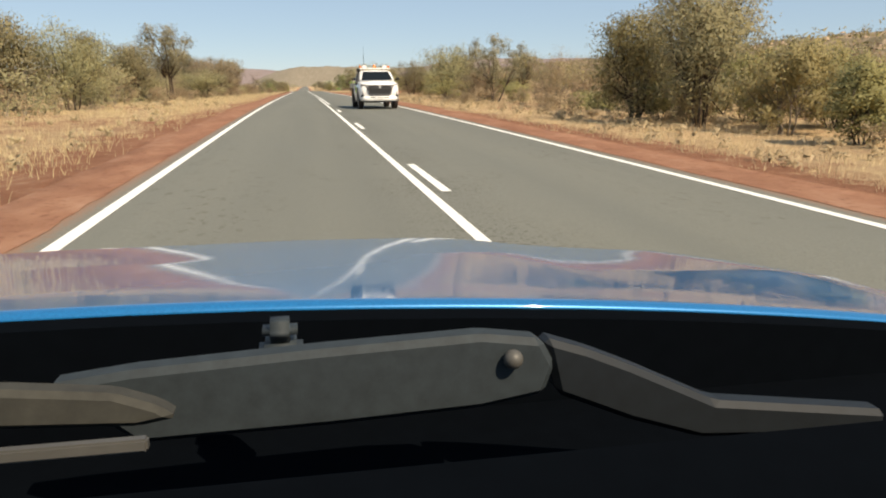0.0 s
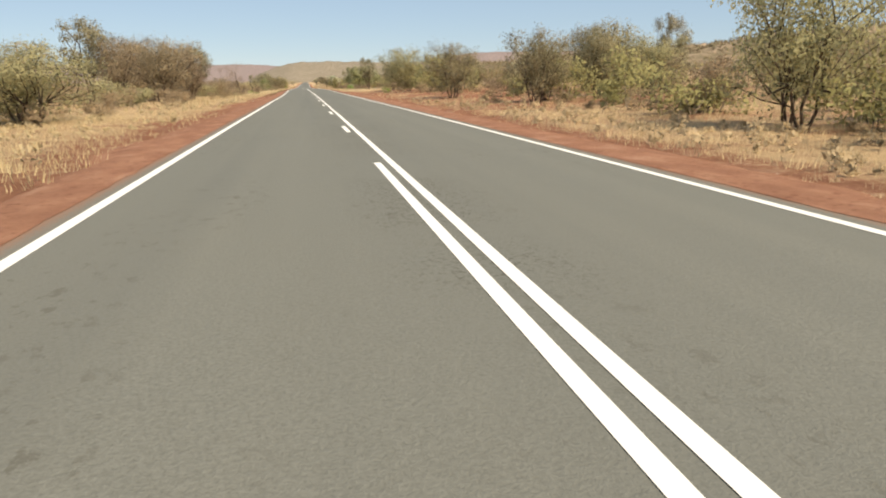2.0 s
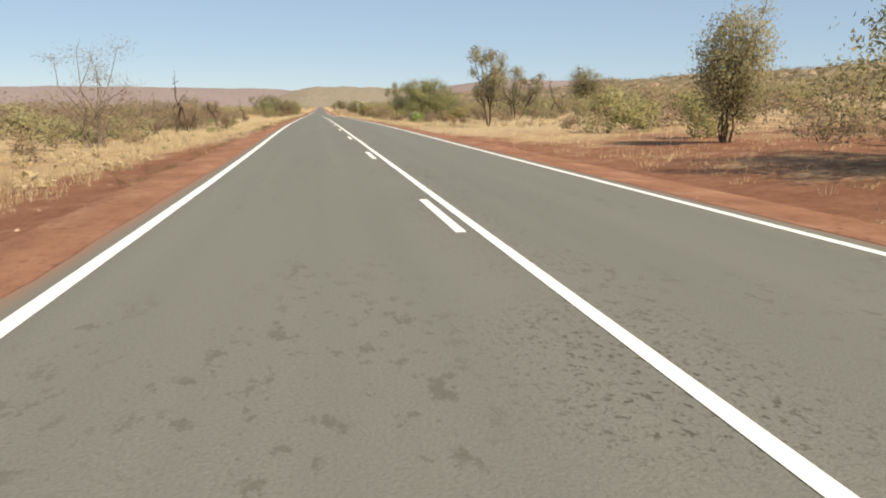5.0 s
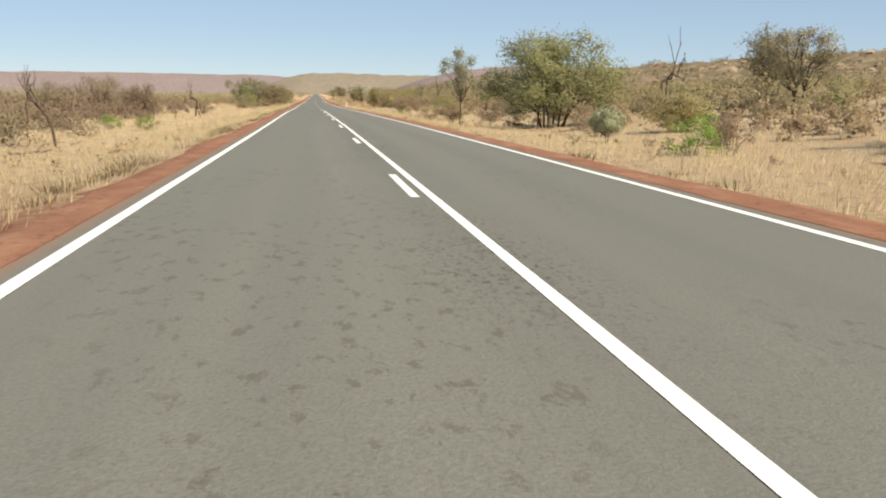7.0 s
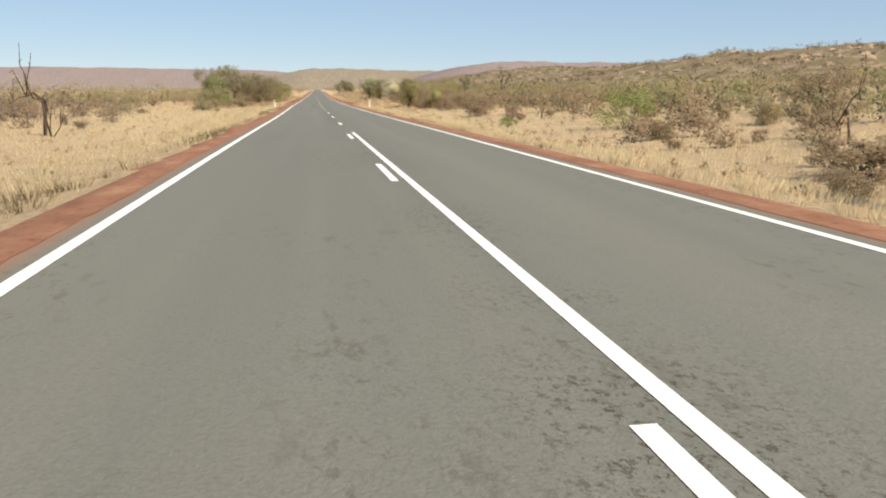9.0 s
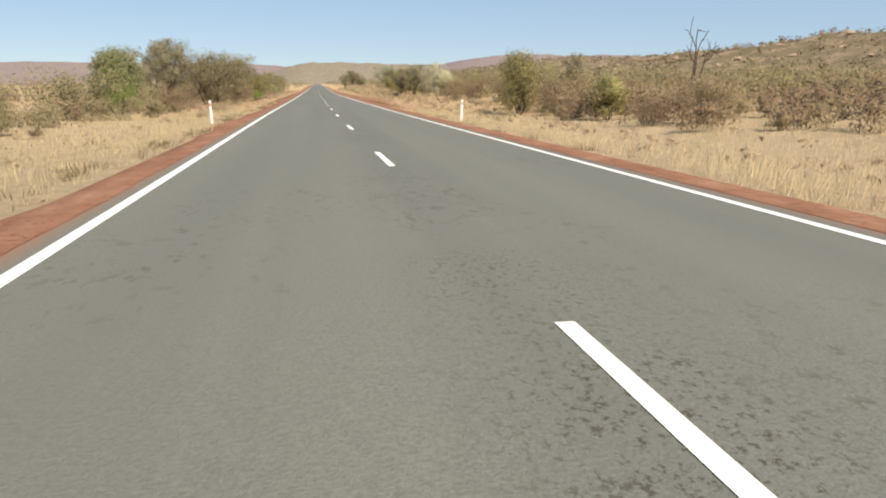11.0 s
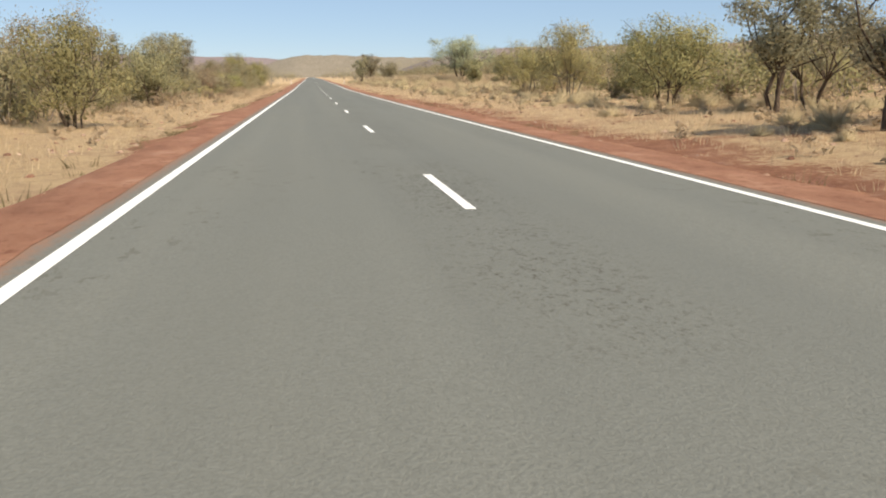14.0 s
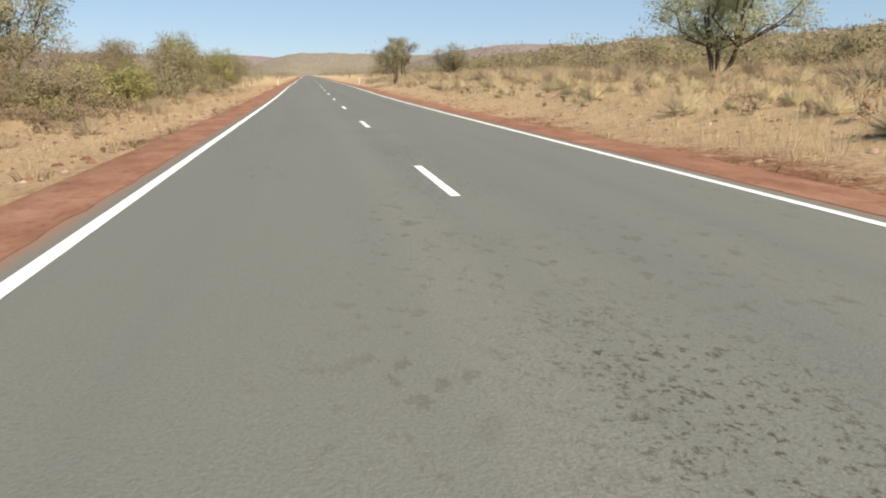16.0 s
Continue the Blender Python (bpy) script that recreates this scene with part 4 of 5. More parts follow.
low_band("shrub", 40, 210, -36, -14, 345, 640, 0.8, 2.3, 184, "dry brown thicket beside the road", 0.41)
low_band("mulga", 41, 240, -38, -16, 350, 640, 1.6, 4.0, 210, "grey-green thicket beside the road", 0.43)
low_band("pale", 42, 40, 24, 55, 395, 640, 1.0, 3.0, 224, "pale green thicket among the trees", 0.45)
low_band("mulga", 45, 220, 23, 58, 380, 640, 1.2, 3.4, 224, "grey-green thicket among the trees", 0.45)
low_band("shrub", 43, 240, 20, 55, 375, 640, 0.7, 2.2, 156, "dry thicket among the trees", 0.43)
low_band("shrub", 47, 110, -15, -10, 12, 200, 0.4, 1.4, 272, "dry grey-brown bushes along the grass edge", 0.32)
low_band("mulga", 48, 60, -17, -12.5, 12, 200, 1.2, 3.0, 527, "grey-green bushes along the grass edge", 0.37)
low_band("shrub", 49, 150, 10, 17, 12, 200, 0.4, 1.5, 272, "dry grey-brown bushes along the grass edge", 0.32)
low_band("wattle", 50, 60, 12, 17, 12, 200, 1.2, 3.0, 527, "olive bushes along the grass edge", 0.37)
low_band("mulga", 51, 130, -17, -10.5, 352, 560, 1.1, 3.4, 442, "grey-green bushes along the bank", 0.37)
low_band("shrub", 52, 84, 12.5, 23, 348, 411, 0.8, 2.3, 300, "dry grey-brown bushes along the bank", 0.35)
low_band("shrub", 53, 60, 17, 24, 375, 480, 1.2, 3.0, 300, "dry brown bushes along the bank", 0.37)
low_band("twiggy", 54, 230, -52, -20, 205, 345, 1.6, 3.8, 200, "tall leafless reddish-brown scrub on the plain", 0.45)
low_band("shrub", 55, 120, -15, -8.5, 352, 560, 0.4, 1.3, 255, "dry grey-brown bushes along the bank", 0.32)
low_band("pale", 56, 46, -20, -11, 440, 560, 1.0, 3.0, 391, "pale green bushes along the bank", 0.37)
low_band("twiggy", 57, 60, -27, -13.5, 188, 255, 1.0, 2.8, 323, "reddish-brown twiggy bushes beside the grass", 0.37)
low_band("mulga", 58, 40, -30, -15, 188, 250, 1.5, 3.4, 357, "grey-green bushes beside the grass", 0.39)
low_band("mulga", 59, 120, 26, 48, 500, 640, 2.0, 4.5, 380, "olive trees behind the grassy bank", 0.45)
low_band("mulga", 60, 120, -30, -12, 515, 700, 3.0, 5.8, 260, "grey-green trees beside the road far ahead", 0.5)
low_band("mulga", 61, 50, 14, 40, 560, 760, 3.0, 5.2, 220, "grey-green trees beside the road far ahead", 0.52)
low_band("shrub", 62, 230, 15.5, 42, 205, 372, 0.7, 2.2, 170, "dry brown scrub among the bleached grass", 0.46)
low_band("mulga", 63, 130, 17, 44, 205, 372, 1.0, 2.8, 190, "grey-green scrub among the bleached grass", 0.46)
low_band("wattle", 64, 60, 17, 26, 400, 500, 2.0, 4.0, 420, "olive thicket behind the bank", 0.40)
low_band("clump", 65, 520, -24, -6.4, 195, 378, 0.16, 0.5, 40, "small grey-brown clumps in the bleached grass", 0.5)
low_band("clump", 66, 420, 6.6, 20, 195, 378, 0.16, 0.55, 40, "small grey-brown clumps in the bleached grass", 0.5)
low_band("clump", 67, 300, -17, -6.6, 378, 560, 0.16, 0.55, 60, "small grey-brown clumps in the dry grass", 0.5)
low_band("clump", 68, 260, 6.8, 15, 372, 470, 0.16, 0.5, 60, "small grey-brown clumps in the dry grass", 0.5)
low_band("brown_mulga", 70, 150, -34, -15.5, 215, 350, 0.8, 2.0, 200, "dry brown scrub standing in the bleached grass", 0.46)
low_band("shrub", 71, 190, 11.5, 30, 212, 330, 0.5, 1.6, 190, "dry grey-brown scrub standing in the bleached grass", 0.42)
low_band("shrub", 72, 120, 13, 25, 345, 378, 0.9, 2.2, 220, "dense dry bushes behind the grass", 0.42)
low_band("clump", 73, 480, 7.2, 22, 466, 590, 0.2, 0.62, 70, "soft straw-coloured clumps on the bank", 0.5)
low_band("clump", 74, 260, 6.4, 12, 12, 120, 0.16, 0.5, 60, "soft straw-coloured clumps on the verge", 0.5)
low_band("clump", 75, 260, -13, -6.2, 12, 190, 0.16, 0.5, 60, "soft straw-coloured clumps on the verge", 0.5)
low_band("twiggy", 34, 260, -75, -21, 200, 350, 0.6, 2.2, 88, "leafless reddish scrub on the plain", 0.55)
low_band("brown_mulga", 35, 330, -80, -22, 200, 400, 1.0, 3.0, 88, "low dry scrub on the plain", 0.55)
low_band("mulga", 46, 420, -78, -26, 215, 420, 1.6, 4.2, 110, "grey-green scrub on the plain", 0.59)


def rocks(name, rng, x, y, z, r, mat, label):
    """Broken angular rocks, flattened and half sunk."""
    n = len(x)
    base = np.array([(1, 0.1, 0.1), (0.35, 0.9, 0), (-0.5, 0.8, 0.1), (-1, -0.1, 0), (-0.4, -0.9, 0.1), (0.5, -0.8, 0), (0.35, 0.3, 0.62), (-0.4, 0.2, 0.7), (0.0, -0.45, 0.6), (0, 0, -0.5)], float)
    tri = np.array([(0, 1, 6), (1, 2, 7), (1, 7, 6), (2, 3, 7), (3, 4, 8), (3, 8, 7), (4, 5, 8), (5, 0, 6), (5, 6, 8), (6, 7, 8)])
    a = rng.uniform(0, 6.283, n)
    v = base[None] * rng.uniform(0.7, 1.3, (n, 10, 1)) * r[:, None, None]
    c, s = np.cos(a)[:, None], np.sin(a)[:, None]
    v = np.stack([v[:, :, 0] * c - v[:, :, 1] * s, v[:, :, 0] * s + v[:, :, 1] * c, v[:, :, 2] * rng.uniform(0.5, 1.1, (n, 1))], 2)
    v = v + np.stack([x, y, z - r * 0.05], 1)[:, None, :]
    f = tri[None] + 10 * np.arange(n)[:, None, None]
    tagged(new(name, mesh_from(name, v.reshape(-1, 3), f.reshape(-1, 3), mat)), label, "stones", kind="stuff")


RIDGE_ROCK = plain_material("tan_ridge_rock", (0.36, 0.27, 0.19), 0.95, grain=0.35, scale=1.5, spec=0.1)


def ridge_scrub():
    rng = np.random.default_rng(77)
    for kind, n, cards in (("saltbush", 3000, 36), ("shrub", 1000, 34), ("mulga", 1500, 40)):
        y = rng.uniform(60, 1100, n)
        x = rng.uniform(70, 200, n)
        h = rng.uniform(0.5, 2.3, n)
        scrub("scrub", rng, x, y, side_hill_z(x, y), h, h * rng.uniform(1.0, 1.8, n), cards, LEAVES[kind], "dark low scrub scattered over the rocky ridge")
    n = 2600
    y = rng.uniform(60, 1000, n)
    x = 95 + 100 * rng.random(n) ** 0.7 + 6 * np.sin(y * 0.05)
    rocks("ridge_rocks", rng, x, y, side_hill_z(x, y), 0.3 + 1.3 * rng.random(n) ** 3, RIDGE_ROCK, "weathered tan rocks on the ridge")
    # trees where the road runs away ahead
    n = 400
    y = rng.uniform(560, 1250, n)
    x = np.where(rng.random(n) < 0.5, -1, 1) * (9.5 + 45 * rng.random(n) ** 1.4) + along(ROAD_X, y)
    h = rng.uniform(2.8, 6.0, n)
    scrub("scrub", rng, x, y, ground_z(x, y), h, h * rng.uniform(0.9, 1.5, n), 120, LEAVES["mulga"], "dark trees lining the road far ahead")


ridge_scrub()


# ---------------------------------------------------------------- grass
def tufts(name, rng, x, y, height, blades, spread, lean, mat, width=0.016):
    """Dry grass: each tuft is a fan of thin pointed blades."""
    n = len(x)
    z = ground_z(x, y)
    k = n * blades
    bx, by, bz, bh = (np.repeat(a, blades) for a in (x, y, z, height))
    a = rng.uniform(0, 6.283, k)
    r = np.sqrt(rng.random(k)) * spread * bh
    out = rng.uniform(0.1, 1.0, k) * lean
    px, py = bx + np.cos(a) * r, by + np.sin(a) * r
    tip_h = bh * rng.uniform(0.55, 1.1, k)
    tx, ty = px + np.cos(a) * out * tip_h, py + np.sin(a) * out * tip_h
    t = rng.uniform(0, 6.283, k)
    w = width * rng.uniform(0.6, 1.5, k) * (0.5 + bh)
    v = np.stack([
        np.stack([px - np.cos(t) * w, py - np.sin(t) * w, bz - 0.03], 1),
        np.stack([px + np.cos(t) * w, py + np.sin(t) * w, bz - 0.03], 1),
        np.stack([tx, ty, bz + tip_h], 1)], 1).reshape(-1, 3)
    v = faced(v, roadward(px))
    me = mesh_from(name, v, np.arange(k * 3).reshape(-1, 3), mat)
    nn = np.stack([np.cos(a) * 0.35, np.sin(a) * 0.35, np.full(k, 1.0)], 1) + rng.normal(0, 0.25, (k, 3))
    soft_normals(me, np.repeat(nn, 3, axis=0))
    return me


def patchy(x, y, seed):
    return 0.5 + 0.25 * np.sin(x * 0.31 + seed + 1.7 * np.sin(y * 0.11)) + 0.25 * np.sin(y * 0.23 + 2 * seed + 1.1 * np.sin(x * 0.27))


def verge_grass(side, y0, y1, n, seed, h0, h1, cover, near, mat, label):
    rng = np.random.default_rng(seed)
    y = rng.uniform(y0, y1, n)
    d = near + rng.random(n) ** 1.4 * 24
    x = side * d + along(ROAD_X, y)
    keep = rng.random(n) < np.clip(cover * (0.25 + 1.3 * patchy(x, y, seed)) * np.clip((d - near) * 0.8 + 0.25, 0, 1), 0, 1)
    keep &= ~((side > 0) & (np.abs(y - 138) < 42) & (rng.random(n) < 0.62))
    x, y = x[keep], y[keep]
    h = rng.uniform(h0, h1, len(x)) * (0.55 + 0.8 * patchy(x, y, seed + 3))
    me = tufts("dry_grass", rng, x, y, h, 7, 1.5, 0.75, mat, 0.0098)
    tagged(new("dry_grass", me), label, "grass", kind="stuff")


def stragglers():
    """Single tufts that creep out over the gravel rim."""
    rng = np.random.default_rng(19)
    n = 7000
    y = rng.uniform(5, 620, n)
    side = np.where(rng.random(n) < 0.5, -1, 1)
    d = 6.6 - 1.9 * rng.random(n) ** 1.6
    x = side * d + along(ROAD_X, y)
    keep = rng.random(n) < patchy(x * 2.3, y * 1.9, 4) * np.interp(y, (0, 190, 215, 350, 390, 620), (0.3, 0.3, 1, 1, 0.3, 0.3))
    x, y = x[keep], y[keep]
    me = tufts("dry_grass", rng, x, y, rng.uniform(0.06, 0.20, len(x)), 18, 1.0, 0.9, GRASS_DRY, 0.007)
    tagged(new("dry_grass", me), "thin straw-coloured tufts along the gravel rim", "grass", kind="stuff")


stragglers()
for side, seed, more in ((-1, 5, 0.4), (1, 6, 0.1)):
    verge_grass(side, 5, 205, 11500, seed, 0.08, 0.26, 0.75 + more, 6.2, GRASS_DRY, "dry straw-coloured grass tufts on the red verge")
    verge_grass(side, 195, 375, 12500, seed + 10, 0.09, 0.28, 0.95, 4.75, GRASS_PALE, "bleached grey-white grass on the plain")
    verge_grass(side, 365, 620, 10500, seed + 20, 0.08, 0.28, 0.9, 6.0, GRASS_DRY, "dry straw-coloured grass tufts among stones")


for side, seed in ((-1, 61), (1, 62)):
    verge_grass(side, 200, 372, 5200, seed, 0.20, 0.46, 1.0, 5.4, GRASS_PALE, "tall bleached grass beside the gravel")
verge_grass(-1, 8, 100, 4000, 46, 0.10, 0.30, 1.0, 5.2, GRASS_DRY, "dense pale straw grass on the verge")
verge_grass(1, 8, 120, 6500, 44, 0.12, 0.36, 1.0, 5.9, GRASS_DRY, "dense pale straw grass swath on the verge")
verge_grass(-1, 55, 205, 6500, 43, 0.10, 0.28, 1.0, 6.2, GRASS_DRY, "dense pale straw grass swath on the verge")
verge_grass(-1, 372, 580, 7000, 47, 0.16, 0.42, 1.0, 6.0, GRASS_DRY, "tall straw-coloured grass on the bank")
verge_grass(1, 372, 470, 3500, 48, 0.14, 0.36, 0.9, 8.2, GRASS_DRY, "tall straw-coloured grass behind the stones")
verge_grass(1, 468, 600, 5500, 45, 0.08, 0.24, 1.0, 6.2, GRASS_DRY, "dense pale straw grass below the bank")
verge_grass(1, 470, 590, 6500, 49, 0.34, 0.74, 1.0, 9.5, GRASS_DRY, "tall golden dry grass on the bank")
verge_grass(1, 470, 600, 6000, 41, 0.20, 0.50, 0.9, 7.8, SPINIFEX, "tall straw-green grass on the bank")


def verge_weeds():
    """Low dark weeds along the outer rim of the gravel."""
    rng = np.random.default_rng(9)
    n = 900
    y = rng.uniform(150, 520, n)
    side = np.where(rng.random(n) < 0.7, -1, 1)
    x = side * (5.05 + 0.5 * np.sin(y * 0.21) * 0.4 + rng.normal(0, 0.22, n)) + along(ROAD_X, y)
    keep = rng.random(n) < 0.25 + 0.75 * (np.sin(y * 0.35) > 0.2)
    x, y = x[keep], y[keep]
    me = tufts("verge_weeds", rng, x, y, rng.uniform(0.10, 0.26, len(x)), 26, 1.4, 1.2, WEED, 0.012)
    tagged(new("verge_weeds", me), "low olive-brown weeds along the gravel rim", "weeds", kind="stuff")


WEED = leaf_material("olive_weed", (0.15, 0.125, 0.058), (0.30, 0.25, 0.12))
verge_weeds()


def spinifex_field(x0, x1, y0, y1, n, seed, big=1.0):
    """Hummocks of stiff needles that stand out all round like a cushion."""
    rng = np.random.default_rng(seed)
    x, y = rng.uniform(x0, x1, n), rng.uniform(y0, y1, n)
    h = big * (0.22 + 0.62 * rng.random(n) ** 1.6)
    wide = h * rng.uniform(0.8, 1.35, n)
    k, z = n * 190, ground_z(x, y)
    pick = np.repeat(np.arange(n), 190)
    d = rng.normal(0, 1, (k, 3))
    d[:, 2] = np.abs(d[:, 2]) + 0.08
    d /= np.linalg.norm(d, axis=1)[:, None]
    reach = rng.uniform(0.82, 1.05, k)[:, None]
    size = np.stack([wide[pick], wide[pick], h[pick]], 1)
    base = np.stack([x[pick], y[pick], z[pick] - 0.02], 1)
    tip = base + d * size * reach
    foot = base + d * size * 0.25 + rng.normal(0, 0.03, (k, 3)) * np.array([1, 1, 0])
    s = np.cross(d, rng.normal(0, 1, (k, 3)))
    s *= (0.006 + 0.007 * h[pick])[:, None] / np.linalg.norm(s, axis=1)[:, None]
    v = np.stack([foot - s, foot + s, tip], 1).reshape(-1, 3)
    v = faced(v, roadward(x[pick]))
    me = mesh_from("spinifex", v, np.arange(k * 3).reshape(-1, 3), SPINIFEX)
    soft_normals(me, np.repeat(d + np.array([0, 0, 0.4]) + rng.normal(0, 0.2, (k, 3)), 3, axis=0))
    tagged(new("spinifex", me), "domed straw-coloured spinifex hummocks on the bank", "spinifex", kind="stuff")


spinifex_field(8.4, 20, 405, 480, 190, 3)
spinifex_field(7.6, 26, 470, 585, 820, 1)
spinifex_field(10.5, 27, 488, 590, 420, 4, 1.6)
spinifex_field(-16, -7.4, 365, 560, 210, 2)


# ---------------------------------------------------------------- stones
def stone_material():
    m, n, l, b = material("red_brown_stone", 0.95, spec=0.1)
    rnd = n.new("ShaderNodeNewGeometry").outputs["Random Per Island"]
    g = noise_node(n, l, 40, 4, 0.7)
    col = ramp(n, l, rnd, (0.0, (0.12, 0.055, 0.036)), (0.5, (0.25, 0.125, 0.08)), (1.0, (0.56, 0.42, 0.32)))
    l.new(blend(n, l, maths(n, l, "MULTIPLY", g, 0.5), col, (0.2, 0.11, 0.075)), b.inputs["Base Color"])
    return m


STONE = stone_material()


def loose_stones(seed, n, d0, d1, r0, r1, y0=5, y1=600, few=4):
    """Small broken stones strewn over the verges."""
    rng = np.random.default_rng(seed)
    y = rng.uniform(y0, y1, n)
    off = d0 + (d1 - d0) * rng.random(n) ** 1.5
    x = np.where(rng.random(n) < 0.5, -1, 1) * off + along(ROAD_X, y)
    r = r0 + (r1 - r0) * rng.random(n) ** few
    z = np.maximum(ground_z(x, y), along(ROAD_Z, y) + 0.005 - 0.205 * np.clip((off - 3.8) / 1.32, 0, 1) - 9 * (off > 4.6))
    rocks("loose_stones", rng, x, y, z, r, STONE, "small broken red-brown stones strewn over the verge")


loose_stones(61, 4200, 3.9, 9.0, 0.008, 0.045)
loose_stones(62, 4200, 5.3, 11.5, 0.015, 0.10, 350, 560, 3)
loose_stones(63, 2600, 5.6, 15.0, 0.02, 0.11, 465, 590, 2)


# ---------------------------------------------------------------- guide posts
POST_WHITE = plain_material("white_post_plastic", (0.78, 0.77, 0.73), 0.5)
REFLECT_RED = plain_material("red_reflector", (0.45, 0.03, 0.02), 0.25)
REFLECT_GREY = plain_material("grey_reflector", (0.32, 0.32, 0.33), 0.25)


def guide_post(x, y, red, lean):
    thing = new("guide_post")
    bm = bmesh.new()
    bmesh.ops.create_cube(bm, size=1)
    bmesh.ops.subdivide_edges(bm, edges=[e for e in bm.edges if abs(e.verts[0].co.x - e.verts[1].co.x) > 0.5], cuts=4)
    for v in bm.verts:
        v.co.y = v.co.y * 0.012 - 0.02 * math.cos(v.co.x * 2.6)
        v.co.x *= 0.10
        v.co.z = (v.co.z + 0.5) * 1.12 - 0.10
        if v.co.z > 0.9:
            v.co.z -= 1.6 * v.co.x ** 2 / 0.1
    bmesh.ops.bevel(bm, geom=bm.edges[:], offset=0.002, segments=1, affect="EDGES")
    part("post", bm, POST_WHITE, thing)
    bm = bmesh.new()
    bmesh.ops.create_cube(bm, size=1)
    for v in bm.verts:
        v.co = Vector((v.co.x * 0.05, v.co.y * 0.006 - 0.030, v.co.z * 0.12 + 0.82))
    bmesh.ops.bevel(bm, geom=bm.edges[:], offset=0.002, segments=1, affect="EDGES")
    part("reflector", bm, REFLECT_RED if red else REFLECT_GREY, thing, "red reflector" if red else "grey reflector")
    thing.matrix_basis = pose(x, y, float(ground_z(x, y)), 0, lean, 0)
    tagged(thing, "white plastic roadside guide post with a %s reflector" % ("red" if red else "grey"), "guide post", "guide posts along the road")


for y in (355.8, 579.0):
    bx = float(along(ROAD_X, y))
    guide_post(-5.42 + bx, y, True, -3)
    guide_post(5.83 + bx, y + 2.7, False, 2)


# ---------------------------------------------------------------- fallen wood
LOGS = {}


def fallen_branch(x, y, length, turn, bark, twigs=False):
    """A broken dead limb lying on its side, half in the grass."""
    seed = len(LOGS) + 301
    rng = np.random.default_rng(seed)
    segs, tips = limbs(rng, 4 if twigs else 1, 1.0, 4 if twigs else 3, 0.34, 0.34, 0.72)
    top = max(max(a.z, b.z) for a, b, ra, rb in segs)
    low = 0.30 if twigs else 0.16
    laid = []
    for a, b, ra, rb in segs:
        p, q = (Vector((v.z / top - 0.3, v.x / top, abs(v.y / top) * low * 2 + ra * 0.6)) for v in (a, b))
        laid.append((p, q, ra * 0.8, rb * 0.8))
    thing = new("fallen_branch", tube_mesh("fallen_branch", laid, (length, length), bark))
    LOGS[seed] = thing
    thing.matrix_basis = pose(x, y, float(ground_z(x, y)), 0, 0, turn)
    tagged(thing, "dry pile of fallen grey twigs in the grass" if twigs else "dead dark branch fallen on the ground", "dead wood")


fallen_branch(13.0, 70.6, 1.6, 160, BARK_DARK)
fallen_branch(-8.3, 410.8, 3.4, 20, BARK_DARK)
fallen_branch(9.6, 436.7, 1.5, 35, BARK_DARK)
fallen_branch(10.8, 451.7, 1.7, 170, BARK_DARK)
fallen_branch(10.4, 421.5, 1.2, 80, BARK_DARK)
fallen_branch(14.5, 418.1, 2.6, 10, BARK_DARK)
fallen_branch(-13.5, 240.0, 2.6, 70, BARK_GREY)
fallen_branch(12.4, 280.4, 2.2, 200, BARK_GREY, True)
fallen_branch(13.6, 270.4, 2.4, 120, BARK_GREY, True)


# ---------------------------------------------------------------- oncoming pickup
CAR_WHITE = plain_material("white_car_paint", (0.80, 0.79, 0.77), 0.25, grain=0.04, scale=3, spec=0.5)
CAR_BLACK = plain_material("black_plastic", (0.018, 0.018, 0.019), 0.5)
CAR_GLASS = plain_material("dark_car_glass", (0.006, 0.008, 0.009), 0.08, grain=0.05, spec=0.22)
CAR_LENS = plain_material("headlight_lens", (0.24, 0.25, 0.26), 0.12, grain=0.5, scale=14, spec=0.6)
CAR_SILVER = plain_material("silver_trim", (0.55, 0.54, 0.52), 0.35, 0.6)
TYRE = plain_material("dusty_tyre_rubber", (0.045, 0.035, 0.030), 0.85)
RIM = plain_material("steel_rim", (0.35, 0.33, 0.31), 0.4, 0.7)
AMBER = plain_material("amber_beacon", (0.75, 0.22, 0.03), 0.25)
FLUORO = plain_material("fluorescent_yellow_tape", (0.62, 0.78, 0.06), 0.5, grain=0.08)
GRILLE_GREY = plain_material("dark_grey_plastic", (0.075, 0.075, 0.080), 0.45)
DUST_TAN = plain_material("dusty_tray_metal", (0.52, 0.47, 0.38), 0.55)


def profile_solid(points, half, bevel=0.03, top=None, segments=2):
    """A side outline (y, z) spread over the width; top = (z0, z1, factor) draws the upper part in."""
    bm = bmesh.new()
    left = [bm.verts.new((-half, y, z)) for y, z in points]
    right = [bm.verts.new((half, y, z)) for y, z in points]
    n = len(points)
    bm.faces.new(left)
    bm.faces.new(right[::-1])
    for k in range(n):
        bm.faces.new((left[k], right[k], right[(k + 1) % n], left[(k + 1) % n])[::-1])
    if top:
        for v in bm.verts:
            t = min(1, max(0, (v.co.z - top[0]) / (top[1] - top[0])))
            v.co.x *= 1 - (1 - top[2]) * t
    bmesh.ops.recalc_face_normals(bm, faces=bm.faces[:])
    if bevel:
        bmesh.ops.bevel(bm, geom=bm.edges[:], offset=bevel, segments=segments, affect="EDGES", profile=0.6)
    return bm


